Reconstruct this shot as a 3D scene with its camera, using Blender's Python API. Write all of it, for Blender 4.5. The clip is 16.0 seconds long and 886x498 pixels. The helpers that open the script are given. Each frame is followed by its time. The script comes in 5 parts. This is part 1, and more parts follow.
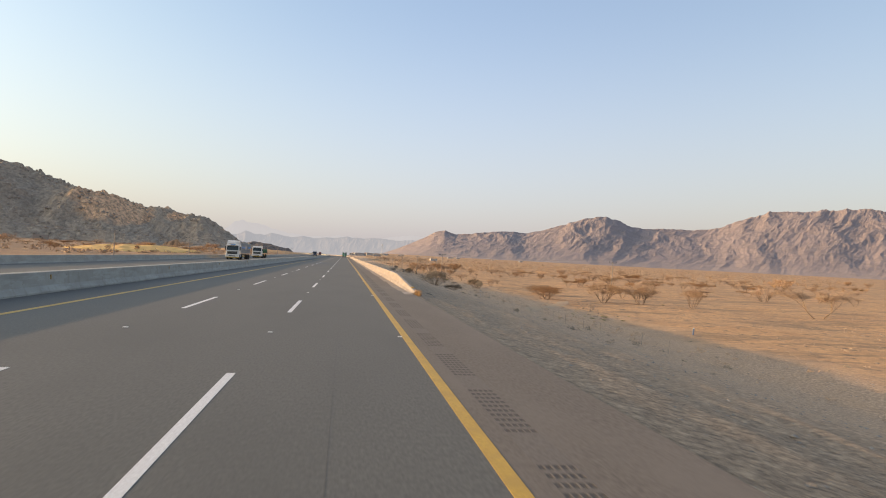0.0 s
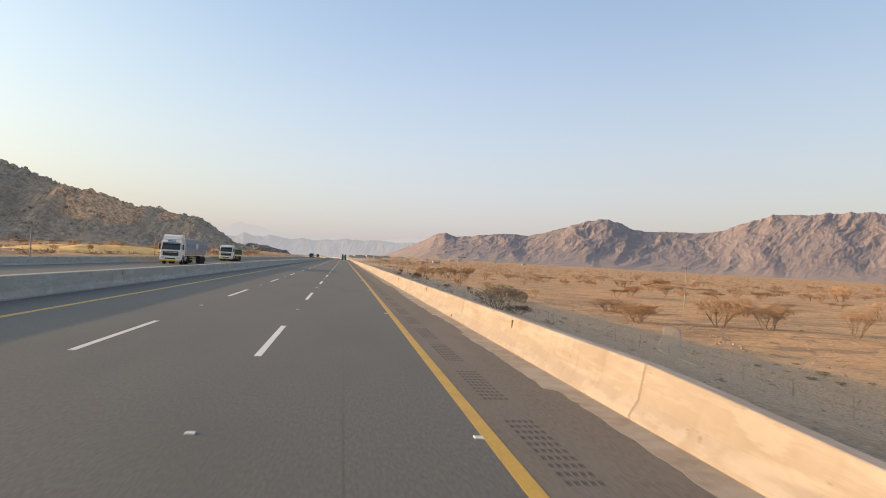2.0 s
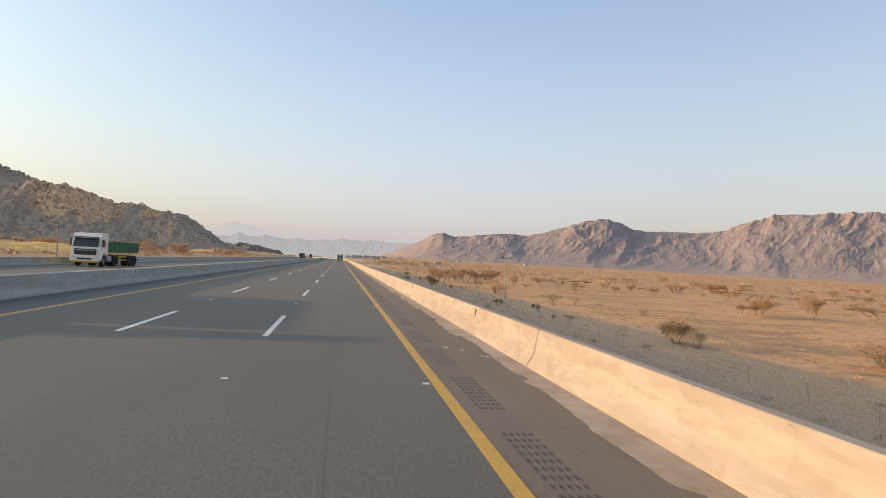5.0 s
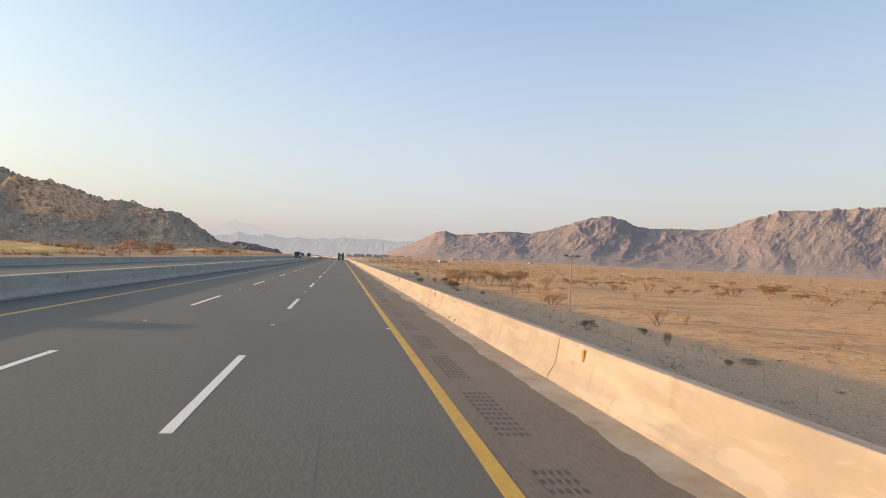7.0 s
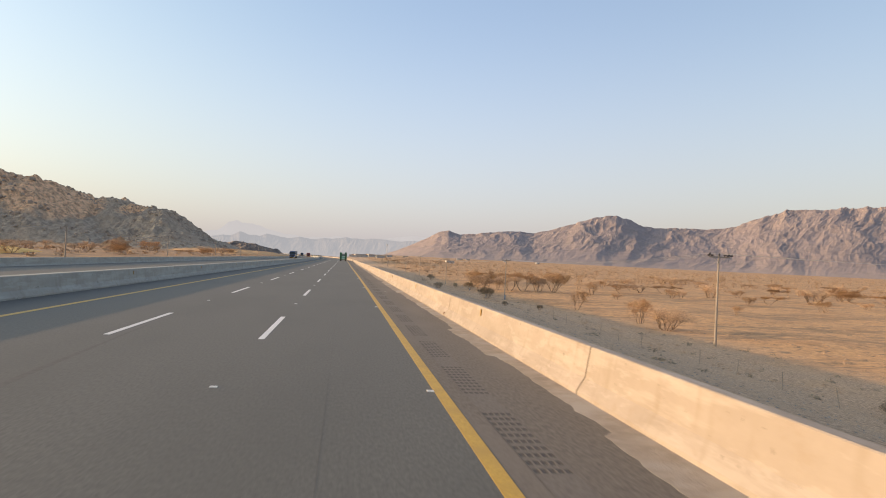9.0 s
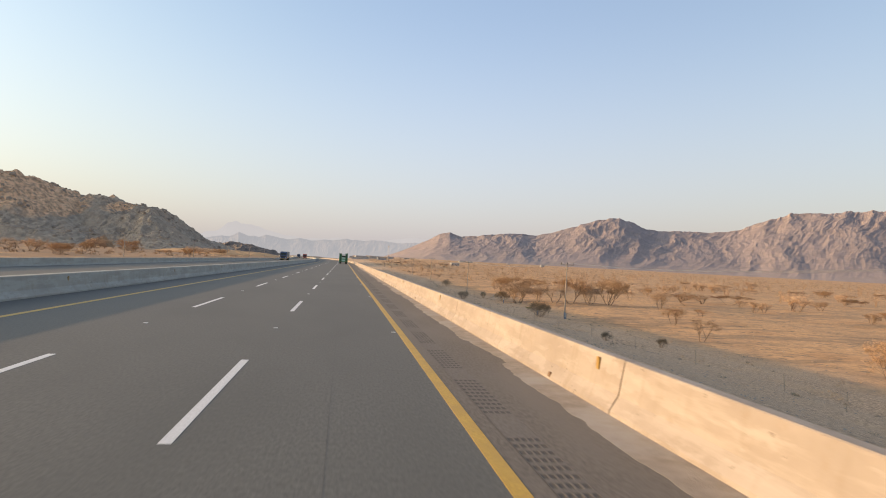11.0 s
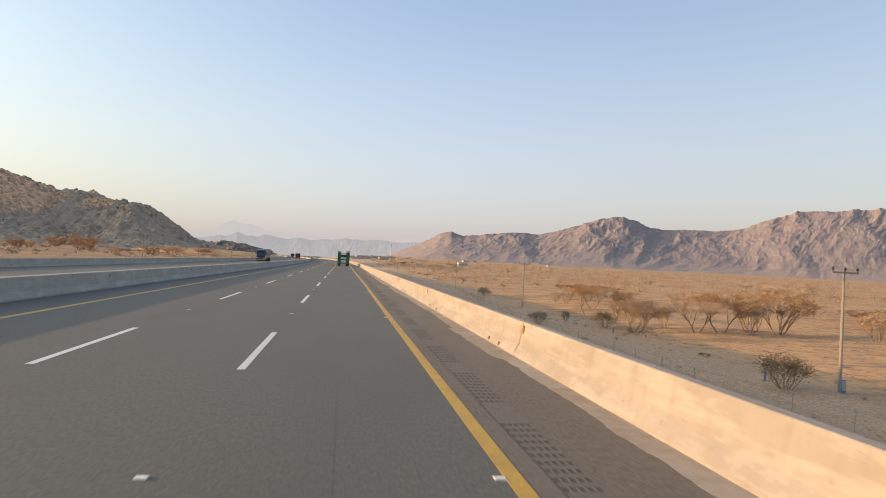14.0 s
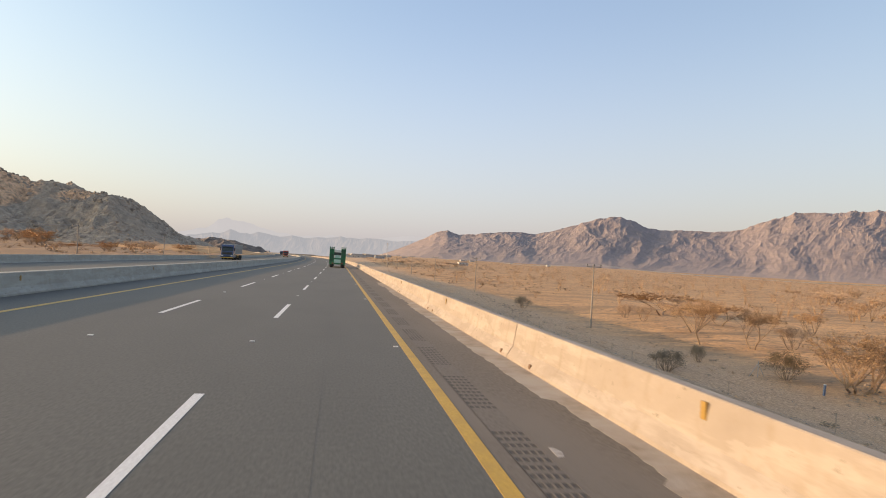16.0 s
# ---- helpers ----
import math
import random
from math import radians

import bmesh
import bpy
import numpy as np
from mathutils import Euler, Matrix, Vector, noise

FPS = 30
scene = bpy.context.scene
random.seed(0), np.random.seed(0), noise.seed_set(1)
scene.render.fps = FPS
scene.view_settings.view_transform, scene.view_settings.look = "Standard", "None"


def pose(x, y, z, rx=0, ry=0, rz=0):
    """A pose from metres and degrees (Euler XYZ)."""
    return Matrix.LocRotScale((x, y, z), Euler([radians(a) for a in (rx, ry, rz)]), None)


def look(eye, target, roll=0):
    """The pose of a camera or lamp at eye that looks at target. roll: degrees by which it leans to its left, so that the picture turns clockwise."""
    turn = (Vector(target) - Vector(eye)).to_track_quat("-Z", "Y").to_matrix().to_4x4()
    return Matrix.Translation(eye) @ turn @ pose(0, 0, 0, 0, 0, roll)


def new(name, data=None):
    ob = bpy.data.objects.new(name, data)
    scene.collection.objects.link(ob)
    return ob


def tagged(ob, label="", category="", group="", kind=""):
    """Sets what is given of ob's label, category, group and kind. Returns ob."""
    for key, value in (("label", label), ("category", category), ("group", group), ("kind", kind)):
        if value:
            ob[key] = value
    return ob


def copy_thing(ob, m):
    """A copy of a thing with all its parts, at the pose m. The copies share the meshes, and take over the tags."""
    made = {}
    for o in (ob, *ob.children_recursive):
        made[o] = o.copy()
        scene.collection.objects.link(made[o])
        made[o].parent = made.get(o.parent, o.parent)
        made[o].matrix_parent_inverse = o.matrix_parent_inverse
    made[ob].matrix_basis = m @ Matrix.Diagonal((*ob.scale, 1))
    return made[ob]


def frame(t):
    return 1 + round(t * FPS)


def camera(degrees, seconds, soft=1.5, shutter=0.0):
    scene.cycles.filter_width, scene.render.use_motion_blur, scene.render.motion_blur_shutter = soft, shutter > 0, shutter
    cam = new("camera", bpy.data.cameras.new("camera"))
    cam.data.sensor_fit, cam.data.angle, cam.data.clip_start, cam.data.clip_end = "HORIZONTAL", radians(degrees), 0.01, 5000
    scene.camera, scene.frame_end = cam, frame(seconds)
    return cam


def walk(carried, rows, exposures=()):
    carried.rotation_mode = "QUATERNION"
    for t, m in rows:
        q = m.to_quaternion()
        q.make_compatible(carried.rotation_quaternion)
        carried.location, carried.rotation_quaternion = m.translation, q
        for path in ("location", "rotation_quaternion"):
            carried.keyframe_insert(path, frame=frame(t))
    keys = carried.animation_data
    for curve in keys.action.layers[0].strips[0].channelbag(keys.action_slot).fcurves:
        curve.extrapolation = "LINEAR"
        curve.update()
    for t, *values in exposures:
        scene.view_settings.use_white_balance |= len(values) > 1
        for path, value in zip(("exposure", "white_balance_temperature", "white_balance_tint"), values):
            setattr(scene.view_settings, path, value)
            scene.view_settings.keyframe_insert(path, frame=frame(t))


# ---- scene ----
cam = camera(69.17, 16.0, soft=1.0, shutter=0.1)
EYE_Z = 2.194
# seconds, x, y, heading, pitch and roll in degrees
ROWS = [
    (0, -1.8, 0, 8.681, 0.955, 3.1), (0.5, -1.889, 11.44, 8.536, 1.191, 2.85), (1, -1.944, 22.89, 8.672, 0.979, 3.07),
    (1.5, -1.974, 34.33, 8.66, 1.217, 3.21), (2, -1.982, 45.76, 8.729, 1.182, 3.26), (2.5, -1.974, 57.19, 8.775, 1.063, 3.28),
    (3, -1.954, 68.62, 8.871, 1.267, 3.27), (3.5, -1.925, 80.03, 8.802, 1.233, 3.19), (4, -1.892, 91.45, 9.029, 1.209, 3.27),
    (6.5, -1.739, 148.39, 9.01, 1.259, 3.13), (7, -1.722, 159.74, 8.975, 1.077, 2.94), (7.5, -1.711, 171.09, 8.918, 1.173, 3.18),
    (8, -1.707, 182.43, 8.911, 1.265, 3.07), (8.5, -1.709, 193.75, 8.804, 1.03, 3.18), (9, -1.717, 205.06, 8.767, 1.066, 2.9),
    (11.5, -1.817, 261.38, 8.77, 1.274, 3.23), (12, -1.84, 272.6, 8.834, 1.28, 3.24), (12.5, -1.859, 283.8, 9.088, 1.065, 3.25),
    (13, -1.873, 294.98, 9.101, 1.291, 3.39), (13.5, -1.88, 306.14, 8.975, 1.109, 3.06), (14, -1.878, 317.27, 8.78, 1.22, 3.04),
    (14.5, -1.865, 328.39, 9.173, 1.32, 3.7), (15, -1.838, 339.49, 9.096, 1.13, 3.37), (15.5, -1.795, 350.57, 9.126, 1.147, 3.05),
    (16, -1.735, 361.62, 9.251, 1.167, 3.44)]


def heading(x, y, yaw, tilt, roll):
    e = Vector((x, y, EYE_Z))
    a, b = radians(yaw), radians(tilt)
    return look(e, e + Vector((math.sin(a) * math.cos(b), math.cos(a) * math.cos(b), math.sin(b))), roll)


walk(cam, [(t, heading(x, y, a, b, c)) for t, x, y, a, b, c in ROWS], exposures=[(0.0, 1.38, 6780, 12), (16.0, 1.38, 6780, 12)])

# ---- light ----
SUN_EL, SUN_AZ = 9.8, 273.0
world = bpy.data.worlds.new("world")
scene.world = world
world.use_nodes = True
sky = world.node_tree.nodes.new("ShaderNodeTexSky")
sky.sky_type, sky.sun_disc = "NISHITA", False
sky.sun_elevation, sky.sun_rotation = radians(SUN_EL), radians(SUN_AZ)
sky.air_density, sky.dust_density, sky.ozone_density = 1.0, 3.2, 2.0
wt = world.node_tree
direction = wt.nodes.new("ShaderNodeTexCoord")
split = wt.nodes.new("ShaderNodeSeparateXYZ")
wt.links.new(direction.outputs["Generated"], split.inputs[0])
haze = wt.nodes.new("ShaderNodeValToRGB")
haze.color_ramp.elements[0].color, haze.color_ramp.elements[1].color = (1, 1, 1, 1), (0.26, 0.26, 0.26, 1)
haze.color_ramp.elements[1].position = 0.42
haze.color_ramp.interpolation = "EASE"
wt.links.new(split.outputs[2], haze.inputs[0])
veil = wt.nodes.new("ShaderNodeMix")
veil.data_type, veil.blend_type = "RGBA", "MIX"
veil.inputs[7].default_value = (1.9, 1.8, 1.98, 1)
thin = wt.nodes.new("ShaderNodeMath")
thin.operation = "MULTIPLY"
thin.inputs[1].default_value = 0.6
wt.links.new(haze.outputs[0], thin.inputs[0])
wt.links.new(thin.outputs[0], veil.inputs[0])
wt.links.new(sky.outputs[0], veil.inputs[6])
# the haze glows towards the sun in the west and dims away from it
side = wt.nodes.new("ShaderNodeMapRange")
side.inputs[1].default_value, side.inputs[2].default_value = -1.0, 1.0
wt.links.new(split.outputs[0], side.inputs[0])
west = wt.nodes.new("ShaderNodeValToRGB")
west.color_ramp.interpolation = "B_SPLINE"
while len(west.color_ramp.elements) < 5:
    west.color_ramp.elements.new(0.5)
for e, (p, c) in zip(west.color_ramp.elements, [(0.0, (0.57, 0.565, 0.49)), (0.33, (0.53, 0.54, 0.505)), (0.57, (0.52, 0.53, 0.56)),
                                                (0.8, (0.455, 0.43, 0.405)), (1.0, (0.42, 0.395, 0.375))]):
    e.position, e.color = p, (*c, 1)
wt.links.new(side.outputs[0], west.inputs[0])
twice = wt.nodes.new("ShaderNodeVectorMath")
twice.operation = "SCALE"
twice.inputs[3].default_value = 2.0
wt.links.new(west.outputs[0], twice.inputs[0])
glow = wt.nodes.new("ShaderNodeMix")
glow.data_type, glow.blend_type = "RGBA", "MULTIPLY"
glow.inputs[0].default_value = 1.0
wt.links.new(veil.outputs[2], glow.inputs[6])
wt.links.new(twice.outputs[0], glow.inputs[7])
wt.links.new(glow.outputs[2], wt.nodes["Background"].inputs[0])
world.node_tree.nodes["Background"].inputs[1].default_value = 0.15
sun = new("sun", bpy.data.lights.new("sun", "SUN"))
sun.data.energy, sun.data.angle, sun.data.color = 2.0, radians(0.6), (1.0, 0.64, 0.36)
a, b = radians(SUN_AZ), radians(SUN_EL)
sun.matrix_world = look(Vector((math.sin(a) * math.cos(b), math.cos(a) * math.cos(b), math.sin(b))) * 50, (0, 0, 0))


# ---- materials ----
def ramp(nt, fac, stops):
    r = nt.nodes.new("ShaderNodeValToRGB")
    while len(r.color_ramp.elements) < len(stops):
        r.color_ramp.elements.new(0.5)
    for e, (p, c) in zip(r.color_ramp.elements, stops):
        e.position, e.color = p, (*c, 1)
    nt.links.new(fac, r.inputs[0])
    return r.outputs[0]


def mixed(nt, fac, c1, c2, mode="MIX"):
    m = nt.nodes.new("ShaderNodeMix")
    m.data_type, m.blend_type = "RGBA", mode
    for sock, v in ((m.inputs[0], fac), (m.inputs[6], c1), (m.inputs[7], c2)):
        if isinstance(v, (int, float)):
            sock.default_value = v
        elif isinstance(v, tuple):
            sock.default_value = (*v, 1)
        else:
            nt.links.new(v, sock)
    return m.outputs[2]


def noisy(nt, scale, detail=5.0, stretch=(1, 1, 1), coords="Object", rough=0.6):
    co = nt.nodes.new("ShaderNodeTexCoord")
    mp = nt.nodes.new("ShaderNodeMapping")
    mp.inputs["Scale"].default_value = stretch
    n = nt.nodes.new("ShaderNodeTexNoise")
    n.inputs["Scale"].default_value, n.inputs["Detail"].default_value = scale, detail
    n.inputs["Roughness"].default_value = rough
    nt.links.new(co.outputs[coords], mp.inputs[0])
    nt.links.new(mp.outputs[0], n.inputs["Vector"])
    return n.outputs[0]


def material(name, dark, light, scale, rough=0.8, metal=0.0, bump=0.3, bump_scale=None, patch=None, patch_scale=0.3,
             stretch=(1, 1, 1), coords="Object", spread=(0.3, 0.7), vary=0.0, bump_far=0.02, coat=0.0, patch_most=1.0):
    """Two tones of grain at one scale, a third tone in large patches, and a fine relief."""
    m = bpy.data.materials.new(name)
    m.use_nodes = True
    nt = m.node_tree
    b = nt.nodes["Principled BSDF"]
    grain = noisy(nt, scale, 6.0, stretch, coords)
    col = ramp(nt, grain, [(spread[0], dark), (spread[1], light)])
    if patch:
        p = ramp(nt, noisy(nt, patch_scale, 4.0, stretch, coords), [(0.45, (0, 0, 0)), (0.65, (patch_most,) * 3)])
        col = mixed(nt, p, col, patch)
    if vary:
        info = nt.nodes.new("ShaderNodeObjectInfo")
        hsv = nt.nodes.new("ShaderNodeHueSaturation")
        mr = nt.nodes.new("ShaderNodeMapRange")
        mr.inputs[3].default_value, mr.inputs[4].default_value = 1 - vary, 1 + vary
        nt.links.new(info.outputs["Random"], mr.inputs[0])
        nt.links.new(mr.outputs[0], hsv.inputs["Value"])
        nt.links.new(col, hsv.inputs["Color"])
        col = hsv.outputs[0]
    nt.links.new(col, b.inputs["Base Color"])
    b.inputs["Roughness"].default_value, b.inputs["Metallic"].default_value = rough, metal
    b.inputs["Coat Weight"].default_value = coat
    if bump:
        bp = nt.nodes.new("ShaderNodeBump")
        bp.inputs["Strength"].default_value, bp.inputs["Distance"].default_value = bump, bump_far
        nt.links.new(noisy(nt, bump_scale or scale * 3, 4.0, stretch, coords), bp.inputs["Height"])
        nt.links.new(bp.outputs[0], b.inputs["Normal"])
    return m


M = {}
M["asphalt"] = material("asphalt", (0.084, 0.082, 0.0715), (0.136, 0.1325, 0.116), 24, 0.82, bump=0.22, bump_scale=110, patch=(0.088, 0.0865, 0.076),
                        patch_scale=0.35, stretch=(1, 0.3, 1), bump_far=0.006, patch_most=0.5)
M["shoulder"] = material("shoulder", (0.101, 0.084, 0.0665), (0.18, 0.152, 0.122), 22, 0.9, bump=0.4, bump_scale=80, patch=(0.165, 0.14, 0.114),
                         patch_scale=0.5, stretch=(1, 0.25, 1), bump_far=0.006)
M["white_paint"] = material("white_paint", (0.55, 0.53, 0.5), (0.8, 0.79, 0.76), 25, 0.6, bump=0.2, vary=0.08)
M["yellow_paint"] = material("yellow_paint", (0.42, 0.25, 0.03), (0.6, 0.37, 0.05), 20, 0.6, bump=0.2, patch=(0.44, 0.27, 0.045), patch_scale=1.5)
M["rock"] = material("rock", (0.205, 0.165, 0.127), (0.53, 0.425, 0.315), 0.2, 0.95, bump=1.0, bump_scale=0.35, patch=(0.46, 0.345, 0.24),
                     patch_scale=0.02, bump_far=3.0, patch_most=0.6)
M["mountain"] = material("mountain", (0.2, 0.164, 0.158), (0.304, 0.249, 0.237), 0.02, 0.95, bump=0.4, bump_scale=0.04, patch=(0.264, 0.219, 0.216),
                         patch_scale=0.003, bump_far=5.0, patch_most=0.7)
M["rock_dark"] = material("rock_dark", (0.085, 0.074, 0.068), (0.25, 0.2, 0.165), 0.1, 0.95, bump=1.0, bump_scale=0.3, bump_far=3.0)
# the mountains' feet lie in pale fans of sand; foot haze is mixed into the same tone
nt = M["mountain"].node_tree
co, sep, mr = (nt.nodes.new(k) for k in ("ShaderNodeTexCoord", "ShaderNodeSeparateXYZ", "ShaderNodeMapRange"))
nt.links.new(co.outputs["Object"], sep.inputs[0])
nt.links.new(sep.outputs[2], mr.inputs[0])
mr.inputs[1].default_value, mr.inputs[2].default_value, mr.inputs[3].default_value, mr.inputs[4].default_value = 2.0, 85.0, 0.5, 0.0
skin = nt.nodes["Principled BSDF"].inputs["Base Color"]
nt.links.new(mixed(nt, mr.outputs[0], skin.links[0].from_socket, (0.39, 0.31, 0.265)), skin)
# bands of orange on the grey-brown hill: centre and reach of each
BANDS = ((-372, 1079, 68, 20), (-345, 1049, 53, 24), (-322, 1041, 46, 19), (-307, 1036, 43, 12), (-311, 1008, 34, 12), (-263, 1085, 49, 12), (-231, 1062, 39, 6))
nt = M["rock"].node_tree
co = nt.nodes.new("ShaderNodeTexCoord")
dip = nt.nodes.new("ShaderNodeVectorMath")
dip.operation, dip.inputs[1].default_value = "MULTIPLY", (1, 0.18, 1)
nt.links.new(co.outputs["Object"], dip.inputs[0])
rag = nt.nodes.new("ShaderNodeTexNoise")
rag.inputs["Scale"].default_value, rag.inputs["Detail"].default_value = 0.07, 6.0
nt.links.new(co.outputs["Object"], rag.inputs["Vector"])
most = None
for x, y, z, reach in BANDS:
    far, mr = nt.nodes.new("ShaderNodeVectorMath"), nt.nodes.new("ShaderNodeMapRange")
    far.operation, far.inputs[1].default_value = "DISTANCE", (x, y * 0.18, z)
    nt.links.new(dip.outputs[0], far.inputs[0])
    mr.inputs[1].default_value, mr.inputs[2].default_value, mr.inputs[3].default_value, mr.inputs[4].default_value = reach * 0.4, reach * 1.8, 1.0, 0.0
    nt.links.new(far.outputs["Value"], mr.inputs[0])
    if most is None:
        most = mr.outputs[0]
    else:
        top = nt.nodes.new("ShaderNodeMath")
        top.operation = "MAXIMUM"
        nt.links.new(most, top.inputs[0])
        nt.links.new(mr.outputs[0], top.inputs[1])
        most = top.outputs[0]
both = nt.nodes.new("ShaderNodeMath")
both.operation = "MULTIPLY"
nt.links.new(most, both.inputs[0])
nt.links.new(rag.outputs["Fac"], both.inputs[1])
skin = nt.nodes["Principled BSDF"].inputs["Base Color"]
stone = ramp(nt, noisy(nt, 0.22, 6.0), [(0.35, (0.34, 0.21, 0.13)), (0.6, (0.92, 0.58, 0.34))])
nt.links.new(mixed(nt, ramp(nt, both.outputs[0], [(0.13, (0, 0, 0)), (0.28, (0.95, 0.95, 0.95))]), skin.links[0].from_socket, stone), skin)
M["boulder"] = material("boulder", (0.2, 0.16, 0.128), (0.43, 0.345, 0.265), 0.12, 0.95, bump=0.6, bump_scale=0.9, bump_far=0.5)
M["metal"] = material("metal", (0.3, 0.31, 0.32), (0.42, 0.43, 0.44), 8, 0.5, 0.6, bump=0.05)
M["pole_wood"] = material("pole_wood", (0.2, 0.175, 0.15), (0.3, 0.265, 0.23), 3, 0.9, bump=0.2, stretch=(4, 4, 0.4))
M["amber"] = material("amber", (0.26, 0.16, 0.04), (0.36, 0.225, 0.06), 20, 0.4, bump=0.1)
M["rust"] = material("rust", (0.1, 0.06, 0.035), (0.21, 0.125, 0.07), 20, 0.9, bump=0.4)
M["fence_metal"] = material("fence_metal", (0.2, 0.16, 0.12), (0.32, 0.27, 0.22), 9, 0.8, 0.2, bump=0.1)
M["bark"] = material("bark", (0.16, 0.11, 0.073), (0.29, 0.2, 0.13), 8, 0.95, bump=0.5, stretch=(1, 1, 0.3))

M["apron"] = material("apron", (0.24, 0.195, 0.15), (0.36, 0.3, 0.24), 3.0, 0.95, bump=0.5, bump_scale=25, patch=(0.36, 0.32, 0.275), patch_scale=0.7)
M["track"] = material("track", (0.37, 0.258, 0.155), (0.46, 0.32, 0.195), 1.2, 0.95, bump=0.4, bump_scale=6, patch=(0.42, 0.31, 0.2), patch_scale=0.4)
M["stone"] = material("stone", (0.12, 0.11, 0.1), (0.3, 0.28, 0.25), 2.0, 0.95, bump=0.3)
M["stone_pale"] = material("stone_pale", (0.2, 0.145, 0.1), (0.37, 0.28, 0.2), 1.0, 0.95, bump=0.3)
M["leaf"] = material("leaf", (0.36, 0.235, 0.14), (0.58, 0.39, 0.235), 1.5, 0.9, bump=0.0, vary=0.25)
M["leaf_dark"] = material("leaf_dark", (0.32, 0.21, 0.125), (0.52, 0.35, 0.21), 1.5, 0.9, bump=0.0, vary=0.3)
M["leaf_green"] = material("leaf_green", (0.14, 0.112, 0.078), (0.24, 0.19, 0.13), 2.0, 0.9, bump=0.0, vary=0.25)
M["leaf_fresh"] = material("leaf_fresh", (0.14, 0.135, 0.04), (0.26, 0.235, 0.07), 2.0, 0.9, bump=0.0, vary=0.35)
M["leaf_far"] = material("leaf_far", (0.2, 0.128, 0.075), (0.34, 0.22, 0.13), 0.2, 0.9, bump=0.0)
M["blue_plastic"] = material("blue_plastic", (0.09, 0.13, 0.21), (0.14, 0.19, 0.28), 6, 0.6, bump=0.1)

M["sand"] = material("sand", (0.44, 0.26, 0.125), (0.54, 0.33, 0.165), 0.3, 0.95, bump=0.4, bump_scale=1.0, bump_far=0.1)
M["gold"] = material("gold", (0.7, 0.4, 0.115), (0.88, 0.53, 0.18), 0.3, 0.95, bump=0.5, bump_scale=1.5, bump_far=0.1)
M["outcrop"] = material("outcrop", (0.24, 0.15, 0.085), (0.46, 0.3, 0.175), 0.35, 0.95, bump=1.0, bump_scale=0.6, bump_far=1.0)
M["white_wall"] = material("white_wall", (0.34, 0.33, 0.32), (0.5, 0.48, 0.46), 0.5, 0.9, bump=0.1, vary=0.1)
M["dark_glass"] = material("dark_glass", (0.02, 0.03, 0.03), (0.04, 0.05, 0.05), 2, 0.08, bump=0.0)
M["rubber"] = material("rubber", (0.018, 0.017, 0.016), (0.035, 0.033, 0.03), 10, 0.85, bump=0.2)
M["black_plastic"] = material("black_plastic", (0.02, 0.02, 0.02), (0.045, 0.043, 0.04), 6, 0.6, bump=0.1)
M["lamp_glass"] = material("lamp_glass", (0.5, 0.5, 0.48), (0.65, 0.65, 0.62), 6, 0.1, bump=0.0)
M["white_body"] = material("white_body", (0.62, 0.61, 0.58), (0.78, 0.77, 0.74), 1.5, 0.4, bump=0.05, patch=(0.58, 0.54, 0.47), patch_scale=0.8, coat=0.3)
M["grey_body"] = material("grey_body", (0.36, 0.37, 0.37), (0.48, 0.49, 0.48), 1.2, 0.55, bump=0.1, patch=(0.34, 0.31, 0.27), patch_scale=0.7)
M["green_body"] = material("green_body", (0.015, 0.13, 0.055), (0.03, 0.2, 0.085), 1.5, 0.5, bump=0.1, patch=(0.05, 0.1, 0.06), patch_scale=0.9)
M["mint"] = material("mint", (0.3, 0.48, 0.4), (0.42, 0.6, 0.51), 2.0, 0.5, bump=0.1, patch=(0.3, 0.42, 0.35), patch_scale=0.9)
M["blue_body"] = material("blue_body", (0.02, 0.045, 0.12), (0.035, 0.07, 0.18), 1.5, 0.4, bump=0.05, coat=0.3)
M["red_body"] = material("red_body", (0.25, 0.03, 0.02), (0.36, 0.05, 0.035), 1.5, 0.4, bump=0.05)
M["stripe_blue"] = material("stripe_blue", (0.05, 0.2, 0.45), (0.09, 0.27, 0.55), 3, 0.5, bump=0.05)

M["straw"] = material("straw", (0.3, 0.17, 0.065), (0.46, 0.28, 0.11), 6, 0.9, bump=0.0)
M["tar"] = material("tar", (0.086, 0.082, 0.073), (0.118, 0.113, 0.1), 6, 0.9, bump=0.1)
M["strip"] = material("strip", (0.122, 0.104, 0.086), (0.172, 0.148, 0.123), 22, 0.9, bump=0.4, bump_scale=80, stretch=(1, 0.25, 1), bump_far=0.006)
M["milled"] = material("milled", (0.066, 0.056, 0.047), (0.108, 0.092, 0.077), 20, 0.95, bump=0.3)

M["mortar"] = material("mortar", (0.1, 0.072, 0.048), (0.2, 0.15, 0.105), 14, 0.95, bump=0.4)
M["spill"] = material("spill", (0.26, 0.23, 0.2), (0.46, 0.42, 0.375), 12, 0.9, bump=0.2)


